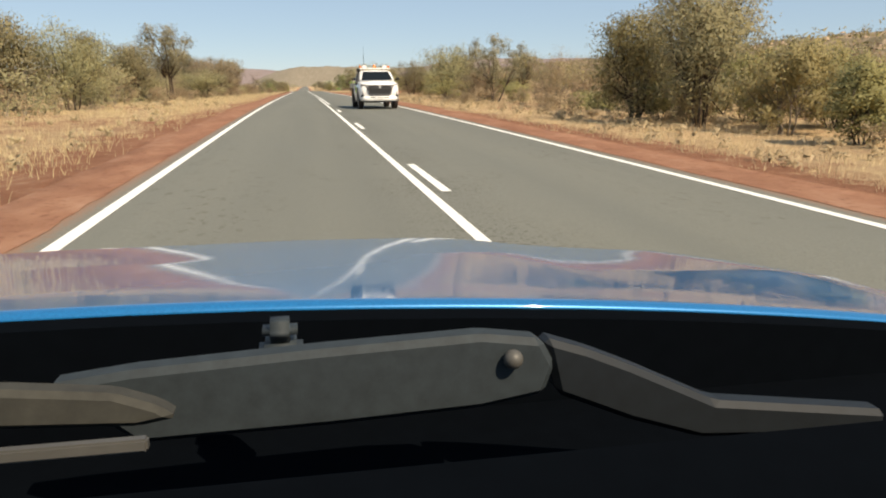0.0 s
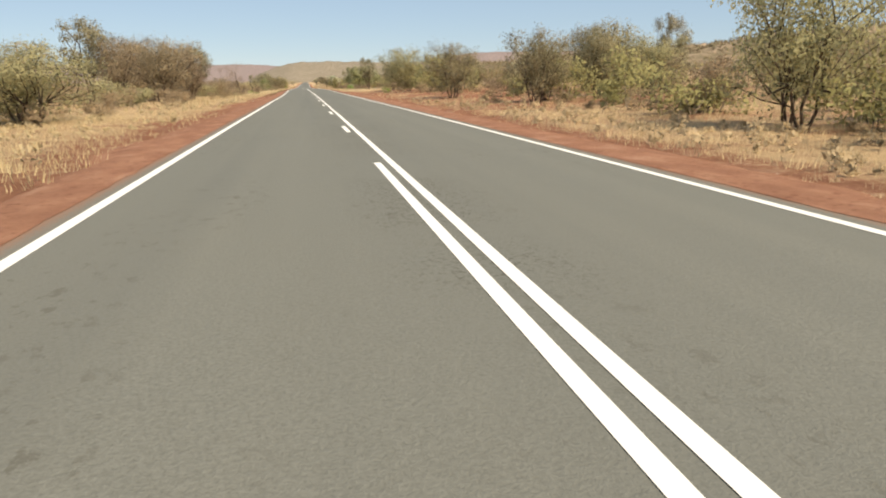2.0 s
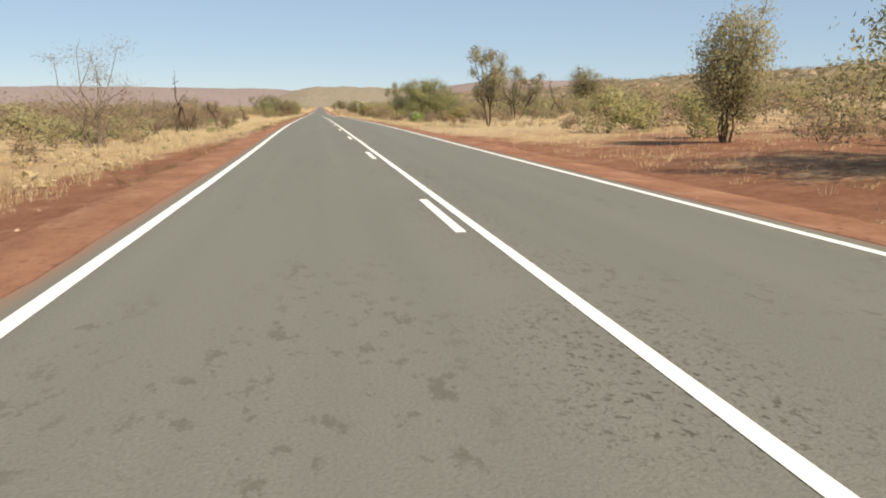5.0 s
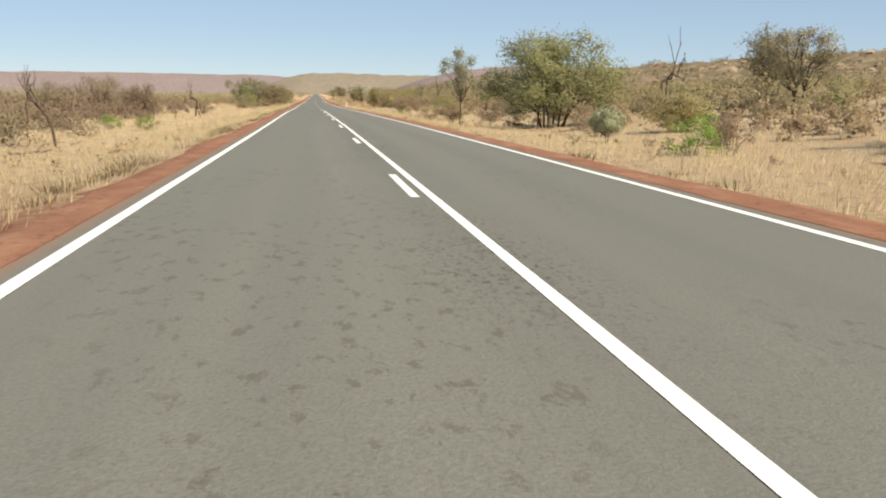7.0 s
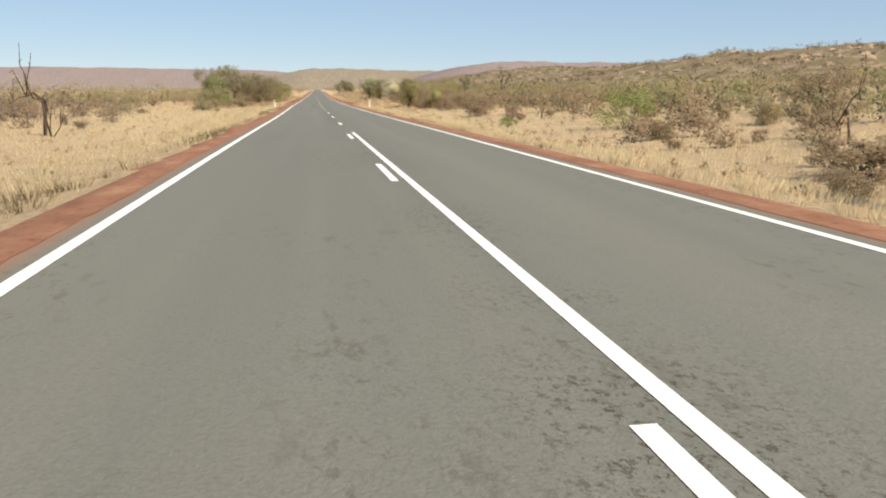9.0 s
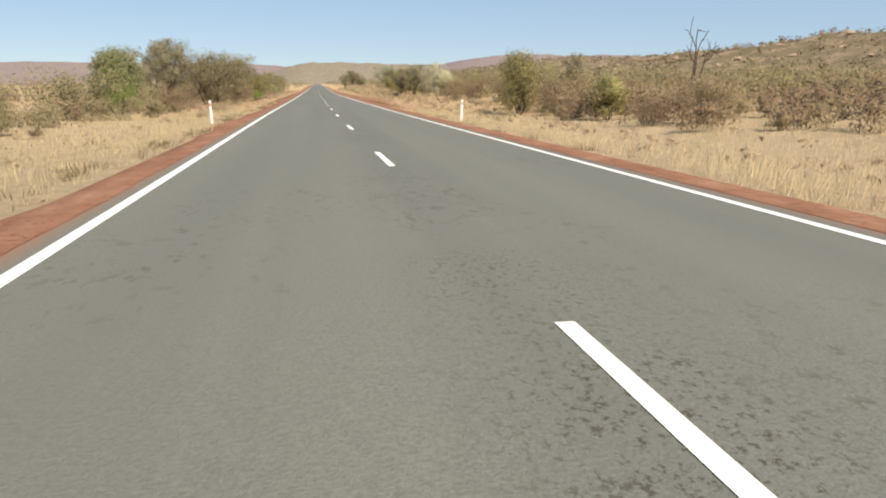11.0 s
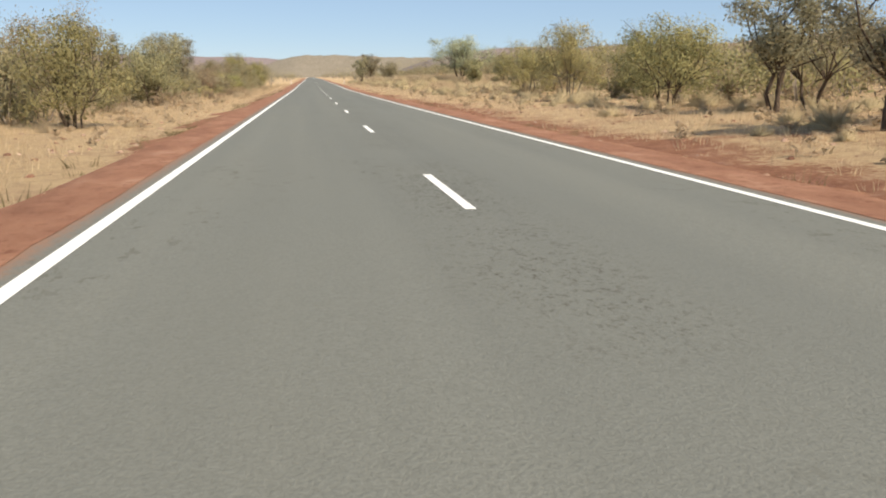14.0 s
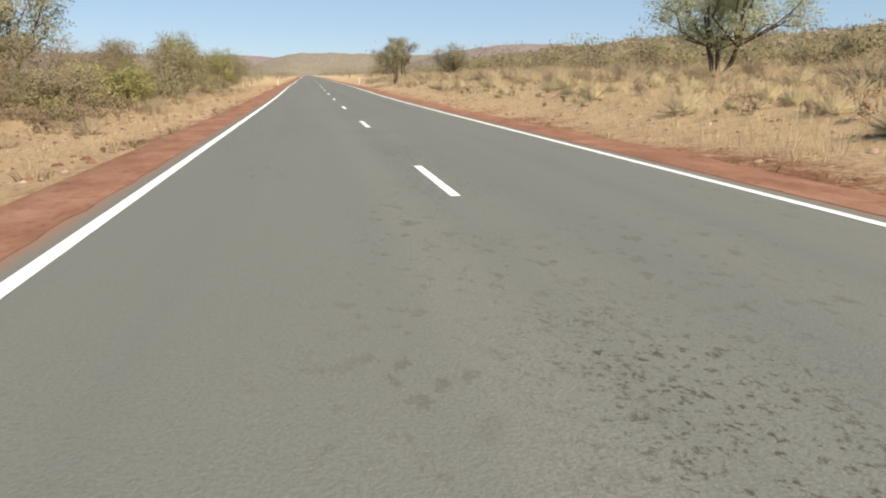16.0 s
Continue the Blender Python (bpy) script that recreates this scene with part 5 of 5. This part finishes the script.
def box(x0, x1, y0, y1, z0, z1, bevel=0.012):
    bm = bmesh.new()
    bmesh.ops.create_cube(bm, size=1)
    for v in bm.verts:
        v.co = Vector(((x0 + x1) / 2 + v.co.x * (x1 - x0), (y0 + y1) / 2 + v.co.y * (y1 - y0), (z0 + z1) / 2 + v.co.z * (z1 - z0)))
    if bevel:
        bmesh.ops.bevel(bm, geom=bm.edges[:], offset=bevel, segments=2, affect="EDGES")
    return bm


def panel(points, depth, bevel=0.008):
    """A flat outline (x, y, z corners) thickened towards +y."""
    bm = bmesh.new()
    f = bm.faces.new([bm.verts.new(p) for p in points])
    ext = bmesh.ops.extrude_face_region(bm, geom=[f])
    bmesh.ops.translate(bm, vec=(0, depth, 0), verts=[g for g in ext["geom"] if isinstance(g, bmesh.types.BMVert)])
    bmesh.ops.recalc_face_normals(bm, faces=bm.faces[:])
    if bevel:
        bmesh.ops.bevel(bm, geom=bm.edges[:], offset=bevel, segments=1, affect="EDGES")
    return bm


def disc_stack(rings, sides=28):
    """A round solid about the x axis: rows of (x, radius)."""
    bm = bmesh.new()
    loops = []
    for x, r in rings:
        loops.append([bm.verts.new((x, r * math.cos(6.2832 * k / sides), r * math.sin(6.2832 * k / sides))) for k in range(sides)])
    for a, b in zip(loops, loops[1:]):
        for k in range(sides):
            bm.faces.new((a[k], a[(k + 1) % sides], b[(k + 1) % sides], b[k]))
    bm.faces.new(loops[0][::-1])
    bm.faces.new(loops[-1])
    bmesh.ops.recalc_face_normals(bm, faces=bm.faces[:])
    return bm


def wheel(parent, x, y, r=0.385, w=0.25):
    s = 1 if x > 0 else -1
    bm = disc_stack([(-w / 2, r * 0.62), (-w / 2, r * 0.9), (-w * 0.36, r), (w * 0.36, r), (w / 2, r * 0.9), (w / 2, r * 0.62)])
    bmesh.ops.translate(bm, vec=(x, y, r), verts=bm.verts[:])
    tyre = part("wheel", bm, TYRE, parent, "dusty black tyre", True)
    bm = disc_stack([(s * w * 0.30, r * 0.60), (s * w * 0.52, r * 0.60), (s * w * 0.50, r * 0.52), (s * w * 0.40, r * 0.46), (s * w * 0.44, r * 0.16), (s * w * 0.50, r * 0.14)], 20)
    bmesh.ops.translate(bm, vec=(x, y, r), verts=bm.verts[:])
    part("rim", bm, RIM, tyre, "grey steel rim")


def lofted(rows):
    """A body from sections (y, then half-widths and heights from sill to middle), mirrored and closed at both ends."""
    bm = bmesh.new()
    loops = []
    for y, *pts in rows:
        right = [bm.verts.new((px, y, pz)) for px, pz in pts]
        left = [bm.verts.new((-px, y, pz)) for px, pz in pts if px > 0]
        loops.append(right + left[::-1])
    for p, q in zip(loops, loops[1:]):
        for k in range(len(p)):
            k2 = (k + 1) % len(p)
            bm.faces.new((p[k], p[k2], q[k2], q[k]))
    bm.faces.new(loops[0])
    bm.faces.new(loops[-1][::-1])
    bmesh.ops.recalc_face_normals(bm, faces=bm.faces[:])
    return bm


def slab(points, out, bevel=0.006):
    """A flat outline thickened along the vector out."""
    bm = bmesh.new()
    f = bm.faces.new([bm.verts.new(p) for p in points])
    ext = bmesh.ops.extrude_face_region(bm, geom=[f])
    bmesh.ops.translate(bm, vec=out, verts=[g for g in ext["geom"] if isinstance(g, bmesh.types.BMVert)])
    bmesh.ops.recalc_face_normals(bm, faces=bm.faces[:])
    if bevel:
        bmesh.ops.bevel(bm, geom=bm.edges[:], offset=bevel, segments=1, affect="EDGES")
    return bm


def pickup(x, y):
    t = new("pickup_truck")
    body = lofted([
        (0.00, (0.66, 0.56), (0.74, 0.70), (0.72, 0.92), (0.62, 1.00), (0, 1.03)),
        (0.10, (0.80, 0.50), (0.87, 0.70), (0.84, 0.97), (0.72, 1.06), (0, 1.09)),
        (0.32, (0.87, 0.48), (0.92, 0.72), (0.90, 1.02), (0.78, 1.10), (0, 1.13)),
        (0.70, (0.89, 0.48), (0.935, 0.76), (0.92, 1.05), (0.80, 1.13), (0, 1.16)),
        (1.20, (0.88, 0.46), (0.93, 0.76), (0.915, 1.08), (0.82, 1.16), (0, 1.20)),
        (2.20, (0.88, 0.44), (0.93, 0.76), (0.915, 1.10), (0.84, 1.17), (0, 1.20)),
        (3.16, (0.88, 0.46), (0.93, 0.76), (0.91, 1.10), (0.84, 1.16), (0, 1.18))])
    bmesh.ops.bevel(body, geom=body.edges[:], offset=0.018, segments=2, affect="EDGES")
    body_part = part("body", body, CAR_WHITE, t, "white painted body", True)
    part("bonnet_bulge", lofted([(0.16, (0.50, 1.06), (0.44, 1.100), (0, 1.115)), (0.60, (0.54, 1.11), (0.48, 1.150), (0, 1.170)), (1.12, (0.58, 1.14), (0.52, 1.185), (0, 1.210))]), CAR_WHITE, body_part, smooth=True)
    cab = lofted([
        (0.98, (0.80, 1.16), (0.77, 1.19), (0.70, 1.20), (0, 1.22)),
        (1.30, (0.84, 1.16), (0.79, 1.40), (0.70, 1.45), (0, 1.47)),
        (1.66, (0.855, 1.16), (0.74, 1.66), (0.64, 1.74), (0, 1.77)),
        (2.00, (0.86, 1.16), (0.73, 1.70), (0.62, 1.78), (0, 1.80)),
        (2.80, (0.86, 1.16), (0.73, 1.68), (0.62, 1.77), (0, 1.79)),
        (3.12, (0.85, 1.16), (0.76, 1.50), (0.64, 1.66), (0, 1.70))])
    part("cab", cab, CAR_WHITE, t, "white cab roof and pillars", True)
    part("windscreen", slab([(-0.73, 0.955, 1.215), (0.73, 0.955, 1.215), (0.60, 1.565, 1.695), (-0.60, 1.565, 1.695)], (0, -0.012, 0.012)), CAR_GLASS, t, "dark tinted windscreen")
    for s in (-1, 1):
        for a, b, c, d in ((1.26, 2.06, 1.70, 2.04), (2.12, 2.96, 2.10, 2.80)):
            part("side_window", slab([(s * 0.868, a, 1.22), (s * 0.868, b, 1.22), (s * 0.750, d, 1.655), (s * 0.750, c, 1.655)], (s * 0.010, 0, 0.003), 0), CAR_GLASS, t)
        part("headlight", slab([(s * 0.50, -0.030, 0.985), (s * 0.80, 0.075, 1.035), (s * 0.885, 0.20, 1.02), (s * 0.865, 0.13, 0.90), (s * 0.58, 0.0, 0.885)], (0, -0.035, 0.0), 0.008), CAR_LENS, t, "clear headlight lens")
        part("fog_lamp_recess", slab([(s * 0.80, 0.000, 0.80), (s * 0.735, -0.03, 0.60), (s * 0.865, 0.055, 0.58), (s * 0.86, 0.055, 0.63), (s * 0.80, 0.0, 0.66)], (0, -0.03, 0), 0.004), CAR_BLACK, t, "black fog lamp recess")
        mirror = box(s * 1.04 - 0.11, s * 1.04 + 0.11, 1.28, 1.40, 1.20, 1.36, 0.05)
        m = part("mirror", mirror, CAR_BLACK, t, "black door mirror", True)
        part("mirror_arm", box(min(s * 0.84, s * 0.98), max(s * 0.84, s * 0.98), 1.31, 1.36, 1.21, 1.25, 0.01), CAR_BLACK, m)
        part("wheel_arch", profile_solid([(0.46, 0.40), (0.54, 0.74), (0.78, 0.90), (1.10, 0.90), (1.34, 0.74), (1.42, 0.40)], 0.02, 0.006), CAR_BLACK, t).location.x = s * 0.918
        part("door_stripe", box(min(s * 0.925, s * 0.945), max(s * 0.925, s * 0.945), 1.45, 3.08, 1.085, 1.155, 0.004), FLUORO, t, "fluorescent yellow stripe")
        sign = part("door_sign", box(min(s * 0.930, s * 0.950), max(s * 0.930, s * 0.950), 1.62, 1.98, 0.72, 0.94, 0.004), FLUORO, t, "fluorescent yellow sign with plain dark bars")
        for q in range(4):
            part("sign_bar", box(min(s * 0.946, s * 0.954), max(s * 0.946, s * 0.954), 1.66 + 0.075 * q, 1.71 + 0.075 * q, 0.77, 0.89, 0.001), CAR_BLACK, sign)
        for hy in (1.95, 2.88):
            part("door_handle", box(min(s * 0.925, s * 0.965), max(s * 0.925, s * 0.965), hy, hy + 0.14, 1.00, 1.035, 0.012), CAR_BLACK, t, "dark door handle")
        part("side_step", box(min(s * 0.80, s * 0.98), max(s * 0.80, s * 0.98), 1.45, 3.0, 0.36, 0.42, 0.015), CAR_BLACK, t, "black side step")
        wheel(t, s * 0.80, 0.94)
        wheel(t, s * 0.80, 4.02)
        part("mudguard", profile_solid([(3.55, 0.45), (3.60, 0.80), (3.80, 0.90), (4.25, 0.90), (4.45, 0.78), (4.52, 0.40), (4.46, 0.40), (4.38, 0.72), (4.2, 0.84), (3.84, 0.84), (3.66, 0.74), (3.60, 0.45)], 0.13, 0), CAR_BLACK, t, "black rear mudguard").location.x = s * 0.80
    surround = part("grille", slab([(-0.50, -0.035, 0.985), (0.50, -0.035, 0.985), (0.60, -0.020, 0.86), (0.52, -0.035, 0.665), (0.44, -0.04, 0.62), (-0.44, -0.04, 0.62), (-0.52, -0.035, 0.665), (-0.60, -0.020, 0.86)], (0, -0.045, 0), 0.016), GRILLE_GREY, t, "dark grey hexagonal grille")
    part("grille_mesh", slab([(-0.44, -0.084, 0.955), (0.44, -0.084, 0.955), (0.52, -0.084, 0.85), (0.45, -0.084, 0.69), (-0.45, -0.084, 0.69), (-0.52, -0.084, 0.85)], (0, -0.006, 0), 0), CAR_BLACK, surround, "black grille mesh")
    for k in range(3):
        part("grille_bar", box(-0.45, 0.45, -0.104, -0.088, 0.845 + 0.042 * k, 0.858 + 0.042 * k, 0.003), GRILLE_GREY, surround)
    part("badge", disc_stack([(-0.010, 0.062), (0.010, 0.062)], 20), CAR_SILVER, t, "plain grey oval badge").matrix_basis = pose(0, -0.112, 1.01, 0, 0, 90)
    part("bumper", lofted([(-0.09, (0.50, 0.46), (0.56, 0.52), (0.52, 0.585), (0, 0.59)), (-0.02, (0.72, 0.44), (0.78, 0.52), (0.75, 0.60), (0, 0.62)), (0.16, (0.86, 0.44), (0.90, 0.53), (0.88, 0.62), (0, 0.64))]), CAR_WHITE, t, "white front bumper", True)
    part("air_intake", box(-0.44, 0.44, -0.096, -0.06, 0.545, 0.575, 0.006), CAR_BLACK, t, "black lower air intake")
    part("number_plate", box(-0.19, 0.19, -0.112, -0.092, 0.505, 0.605, 0.006), CAR_WHITE, t, "white plate with a plain bar")
    part("plate_bar", box(-0.13, 0.13, -0.116, -0.110, 0.535, 0.575, 0.002), CAR_SILVER, t)
    part("skid_plate", box(-0.72, 0.72, 0.02, 0.5, 0.36, 0.50, 0.03), CAR_BLACK, t, "black skid plate")
    part("chassis", box(-0.5, 0.5, 0.5, 4.9, 0.40, 0.60, 0.02), CAR_BLACK, t, "black chassis rails")
    snorkel = part("snorkel", slab([(-0.93, 0.98, 1.00), (-0.93, 1.22, 1.00), (-0.89, 1.30, 1.22), (-0.76, 1.74, 1.74), (-0.76, 1.60, 1.76), (-0.89, 1.12, 1.22)], (-0.09, 0, 0), 0.02), CAR_BLACK, t, "black air snorkel", True)
    part("snorkel_head", box(-0.90, -0.72, 1.52, 1.72, 1.70, 1.88, 0.035), CAR_BLACK, snorkel, smooth=True)
    tray = part("tray", box(-0.95, 0.95, 3.22, 5.15, 0.88, 0.96, 0.015), DUST_TAN, t, "dusty flat tray")
    for s in (-1, 1):
        side = part("tray_side", box(min(s * 0.92, s * 0.95), max(s * 0.92, s * 0.95), 3.22, 5.15, 0.94, 1.22, 0.01), DUST_TAN, tray)
        part("tray_stripe", box(min(s * 0.948, s * 0.958), max(s * 0.948, s * 0.958), 3.26, 5.10, 1.09, 1.17, 0.002), FLUORO, t, "fluorescent yellow stripe")
        part("rack_post", slab([(s * 0.90, 3.22, 0.95), (s * 0.90, 3.30, 0.95), (s * 0.72, 3.00, 1.80), (s * 0.72, 2.92, 1.80)], (-s * 0.05, 0, 0), 0.006), CAR_WHITE, t, "white rack post")
    part("tray_end", box(-0.95, 0.95, 5.12, 5.15, 0.94, 1.22, 0.01), DUST_TAN, tray)
    rack = part("roof_rack", box(-0.74, 0.74, 1.92, 2.14, 1.84, 1.905, 0.015), CAR_WHITE, t, "white roof bar")
    for s in (-1, 1):
        part("rack_foot", box(s * 0.55 - 0.03, s * 0.55 + 0.03, 2.0, 2.1, 1.77, 1.85, 0.006), CAR_BLACK, rack)
        part("work_lamp", box(s * 0.48 - 0.10, s * 0.48 + 0.10, 1.92, 2.10, 1.905, 2.03, 0.02), CAR_WHITE, rack, "white boxed lamp")
        part("lamp_cap", box(s * 0.48 - 0.10, s * 0.48 + 0.10, 1.93, 2.09, 2.03, 2.05, 0.006), CAR_BLACK, rack)
        part("end_beacon", box(s * 0.68 - 0.05, s * 0.68 + 0.05, 1.95, 2.09, 1.905, 2.01, 0.02), AMBER, rack, "amber end lamp")
    part("beacon", disc_stack([(0, 0.070), (0.09, 0.066), (0.15, 0.04)], 16), AMBER, rack, "amber flashing beacon").matrix_basis = pose(0.0, 2.03, 1.90, 0, -90, 0)
    part("antenna", disc_stack([(0, 0.012), (0.25, 0.010), (1.15, 0.006)], 8), CAR_BLACK, t, "thin whip antenna").matrix_basis = pose(-0.42, 2.9, 1.78, 0, -90, 0)
    # a lifted body: high bonnet, shallow windows
    for ob in t.children_recursive:
        if ob.name.split(".")[0] not in ("wheel", "rim", "badge", "beacon", "antenna"):
            for v in ob.data.vertices:
                v.co.z = float(np.interp(v.co.z, (0.36, 0.44, 0.60, 0.95, 1.20, 1.80, 2.1), (0.30, 0.37, 0.585, 1.06, 1.315, 1.80, 2.1)))
    t.matrix_basis = pose(x, y, float(along(ROAD_Z, y + 2)) + 0.0, 0.0, 0, 1.0)
    tagged(t, "white utility pickup with dark grille, fluorescent stripes and amber roof beacon", "pickup truck")


pickup(2.03, 43.9)


# ---------------------------------------------------------------- blue car, seen from its own dashboard
def blue_paint():
    m, n, l, b = material("blue_car_paint", 0.34, 0.25, 0.3)
    g = noise_node(n, l, 400, 2, 0.5)
    l.new(ramp(n, l, g, (0.3, (0.003, 0.125, 0.32)), (0.7, (0.004, 0.155, 0.39))), b.inputs["Base Color"])
    b.inputs["Coat Weight"].default_value = 0.9
    b.inputs["Coat Roughness"].default_value = 0.045
    return m


BLUE = blue_paint()
# black plastic, with the shade below the windscreen put into its near-black colour
COWL_SHADED = plain_material("black_cowl_plastic_shaded", (0.0016, 0.0024, 0.0036), 0.95, scale=60, spec=0.02)
ARM_GREY = plain_material("satin_black_wiper_metal", (0.018, 0.025, 0.029), 0.7, 0.0, 0.25, 90)
# arm's foot: darker colour stands in for the dark reflection it fades into
ARM_DARKENED = plain_material("reflection_darkened_wiper_metal", (0.006, 0.009, 0.012), 0.6, 0.1, 0.25, 90)
RUBBER = plain_material("dusty_wiper_rubber", (0.032, 0.031, 0.025), 0.8, grain=0.3, scale=60)
PALE_STRIP = plain_material("pale_trim_strip", (0.07, 0.067, 0.06), 0.5)


def bonnet_z(u, y):
    """Height of the bonnet against the eye, u across from its middle, y ahead of the eye."""
    z = -0.176 - 0.08 * u * u - 0.137 * np.clip(y - 0.648, 0, 2) - 0.02 * np.clip(y - 1.25, 0, 1) ** 2
    z = z + 0.010 * (np.exp(-((np.abs(u) - 0.56) / 0.16) ** 2)) * np.clip((y - 0.75) / 0.4, 0, 1)
    z = z + 0.022 * np.clip((np.abs(u) - 0.62) / 0.3, 0, 1) ** 1.5 * np.clip((y - 0.66) / 0.3, 0, 1)
    z = z - 0.008 * np.exp(-(u / 0.22) ** 2) * np.clip((y - 0.75) / 0.4, 0, 1)
    back = np.clip((0.652 - y) / 0.014, 0, 1)
    return z - 0.008 * (1 - np.sqrt(np.clip(1 - back ** 2, 0, 1)))


def blue_car(ex, ey, ez):
    car = new("car")
    cx = ex - 0.25
    u = np.linspace(-1.0, 1.0, 75)
    v = np.concatenate([np.linspace(0, 0.016, 10), np.linspace(0.03, 1, 40)])
    U, V = np.meshgrid(u, v)
    front = 1.70 - 0.25 * U ** 2 - 0.15 * np.abs(U) ** 6
    Y = 0.638 + (front - 0.638) * V
    Z = bonnet_z(U, Y)
    nose = np.clip((V - 0.93) / 0.07, 0, 1)
    Z = Z - 0.03 * nose ** 2
    vs = np.stack([(cx + U).ravel(), (ey + Y).ravel(), (ez + Z).ravel()], 1)
    nu, nv = len(u), len(v)
    i = np.arange(nu * nv).reshape(nv, nu)
    f = np.stack([i[:-1, :-1].ravel(), i[:-1, 1:].ravel(), i[1:, 1:].ravel(), i[1:, :-1].ravel()], 1)
    bonnet = child("bonnet", mesh_from("bonnet", vs, f, BLUE, True), car, "deep blue glossy bonnet")
    thick = bonnet.modifiers.new("thickness", "SOLIDIFY")
    thick.thickness, thick.offset = 0.012, -1

    def local(name, bm, mat, label="", smooth=False, parent=car):
        bmesh.ops.translate(bm, vec=(ex, ey, ez), verts=bm.verts[:])
        return part(name, bm, mat, parent, label, smooth)

    local("front_panel", box(-1.15, 0.65, 1.10, 1.30, -1.02, -0.45, 0.06), BLUE, "deep blue front bumper", True)
    for s in (-1, 1):
        a, b = -0.25 + s * 0.95, -0.25 + s * 1.0
        local("wing", box(min(a, b), max(a, b), -0.1, 1.12, -0.78, -0.37, 0.03), BLUE, "deep blue front wing", True)
        r = 0.33
        bm = disc_stack([(-0.10, r * 0.62), (-0.10, r * 0.9), (-0.07, r), (0.07, r), (0.10, r * 0.9), (0.10, r * 0.62)])
        bmesh.ops.translate(bm, vec=(-0.25 + s * 0.80, 0.80, r - 1.289), verts=bm.verts[:])
        local("wheel", bm, TYRE, "black tyre", True)
    local("cowl", panel([(-1.15, 0.30, -0.285), (0.65, 0.30, -0.285), (0.65, 0.62, -0.272), (-1.15, 0.62, -0.272)], 0.004, 0), COWL_SHADED, "black plastic cowl under the windscreen")
    # panel closing the gap under the bonnet edge; its shade is in the colour
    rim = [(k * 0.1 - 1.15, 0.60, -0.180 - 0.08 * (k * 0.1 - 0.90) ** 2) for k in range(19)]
    local("bulkhead", panel(rim + [(0.65, 0.60, -0.34), (-1.15, 0.60, -0.34)], 0.03, 0), COWL_SHADED, "dark rear edge of the engine bay")
    local("dashboard", box(-1.15, 0.65, 0.02, 0.30, -0.40, -0.156, 0.01), COWL_SHADED, "black dashboard edge")
    # wiper: arm in two lengths with a pivot, blade, washer nozzle
    arm = local("wiper_arm", panel([(-0.145, 0.42, -0.158), (-0.10, 0.42, -0.153), (0.0, 0.42, -0.1485), (0.10, 0.42, -0.1455), (0.138, 0.42, -0.151), (0.147, 0.42, -0.168), (0.140, 0.42, -0.187), (0.10, 0.42, -0.193), (0.01, 0.42, -0.196), (-0.10, 0.42, -0.197)], 0.02, 0.004), ARM_GREY, "satin dark grey wiper arm")
    local("arm_base", panel([(0.141, 0.425, -0.152), (0.17, 0.425, -0.162), (0.20, 0.425, -0.175), (0.26, 0.425, -0.204), (0.39, 0.425, -0.222), (0.39, 0.425, -0.240), (0.25, 0.425, -0.229), (0.20, 0.425, -0.212), (0.15, 0.425, -0.190)], 0.02, 0.004), ARM_DARKENED, "curved foot of the wiper arm", parent=arm)
    bm = bmesh.new()
    bmesh.ops.create_uvsphere(bm, u_segments=16, v_segments=10, radius=0.006)
    bmesh.ops.translate(bm, vec=(0.118, 0.415, -0.160), verts=bm.verts[:])
    local("pivot", bm, PALE_STRIP, "small pivot pin", True, arm)
    blade = local("wiper_blade", panel([(-0.30, 0.36, -0.132), (-0.145, 0.36, -0.136), (-0.095, 0.36, -0.142), (-0.075, 0.36, -0.150), (-0.066, 0.36, -0.157), (-0.085, 0.36, -0.160), (-0.145, 0.36, -0.156), (-0.30, 0.36, -0.148)], 0.015, 0.003), RUBBER, "dusty wiper blade")
    local("blade_strip", box(-0.30, -0.074, 0.328, 0.334, -0.1575, -0.1515, 0.001), PALE_STRIP, "pale strip under the blade", parent=blade)
    nozzle = local("washer_nozzle", box(-0.034, -0.006, 0.46, 0.49, -0.20, -0.1585, 0.004), ARM_GREY, "dark washer nozzle", True)
    local("nozzle_cap", box(-0.031, -0.009, 0.463, 0.487, -0.158, -0.1445, 0.005), ARM_GREY, "rounded nozzle cap", True, nozzle)
    tagged(car, "deep blue car front with glossy bonnet and black wiper", "car")


blue_car(PATH[0][1].translation.x, PATH[0][1].translation.y, PATH[0][1].translation.z)
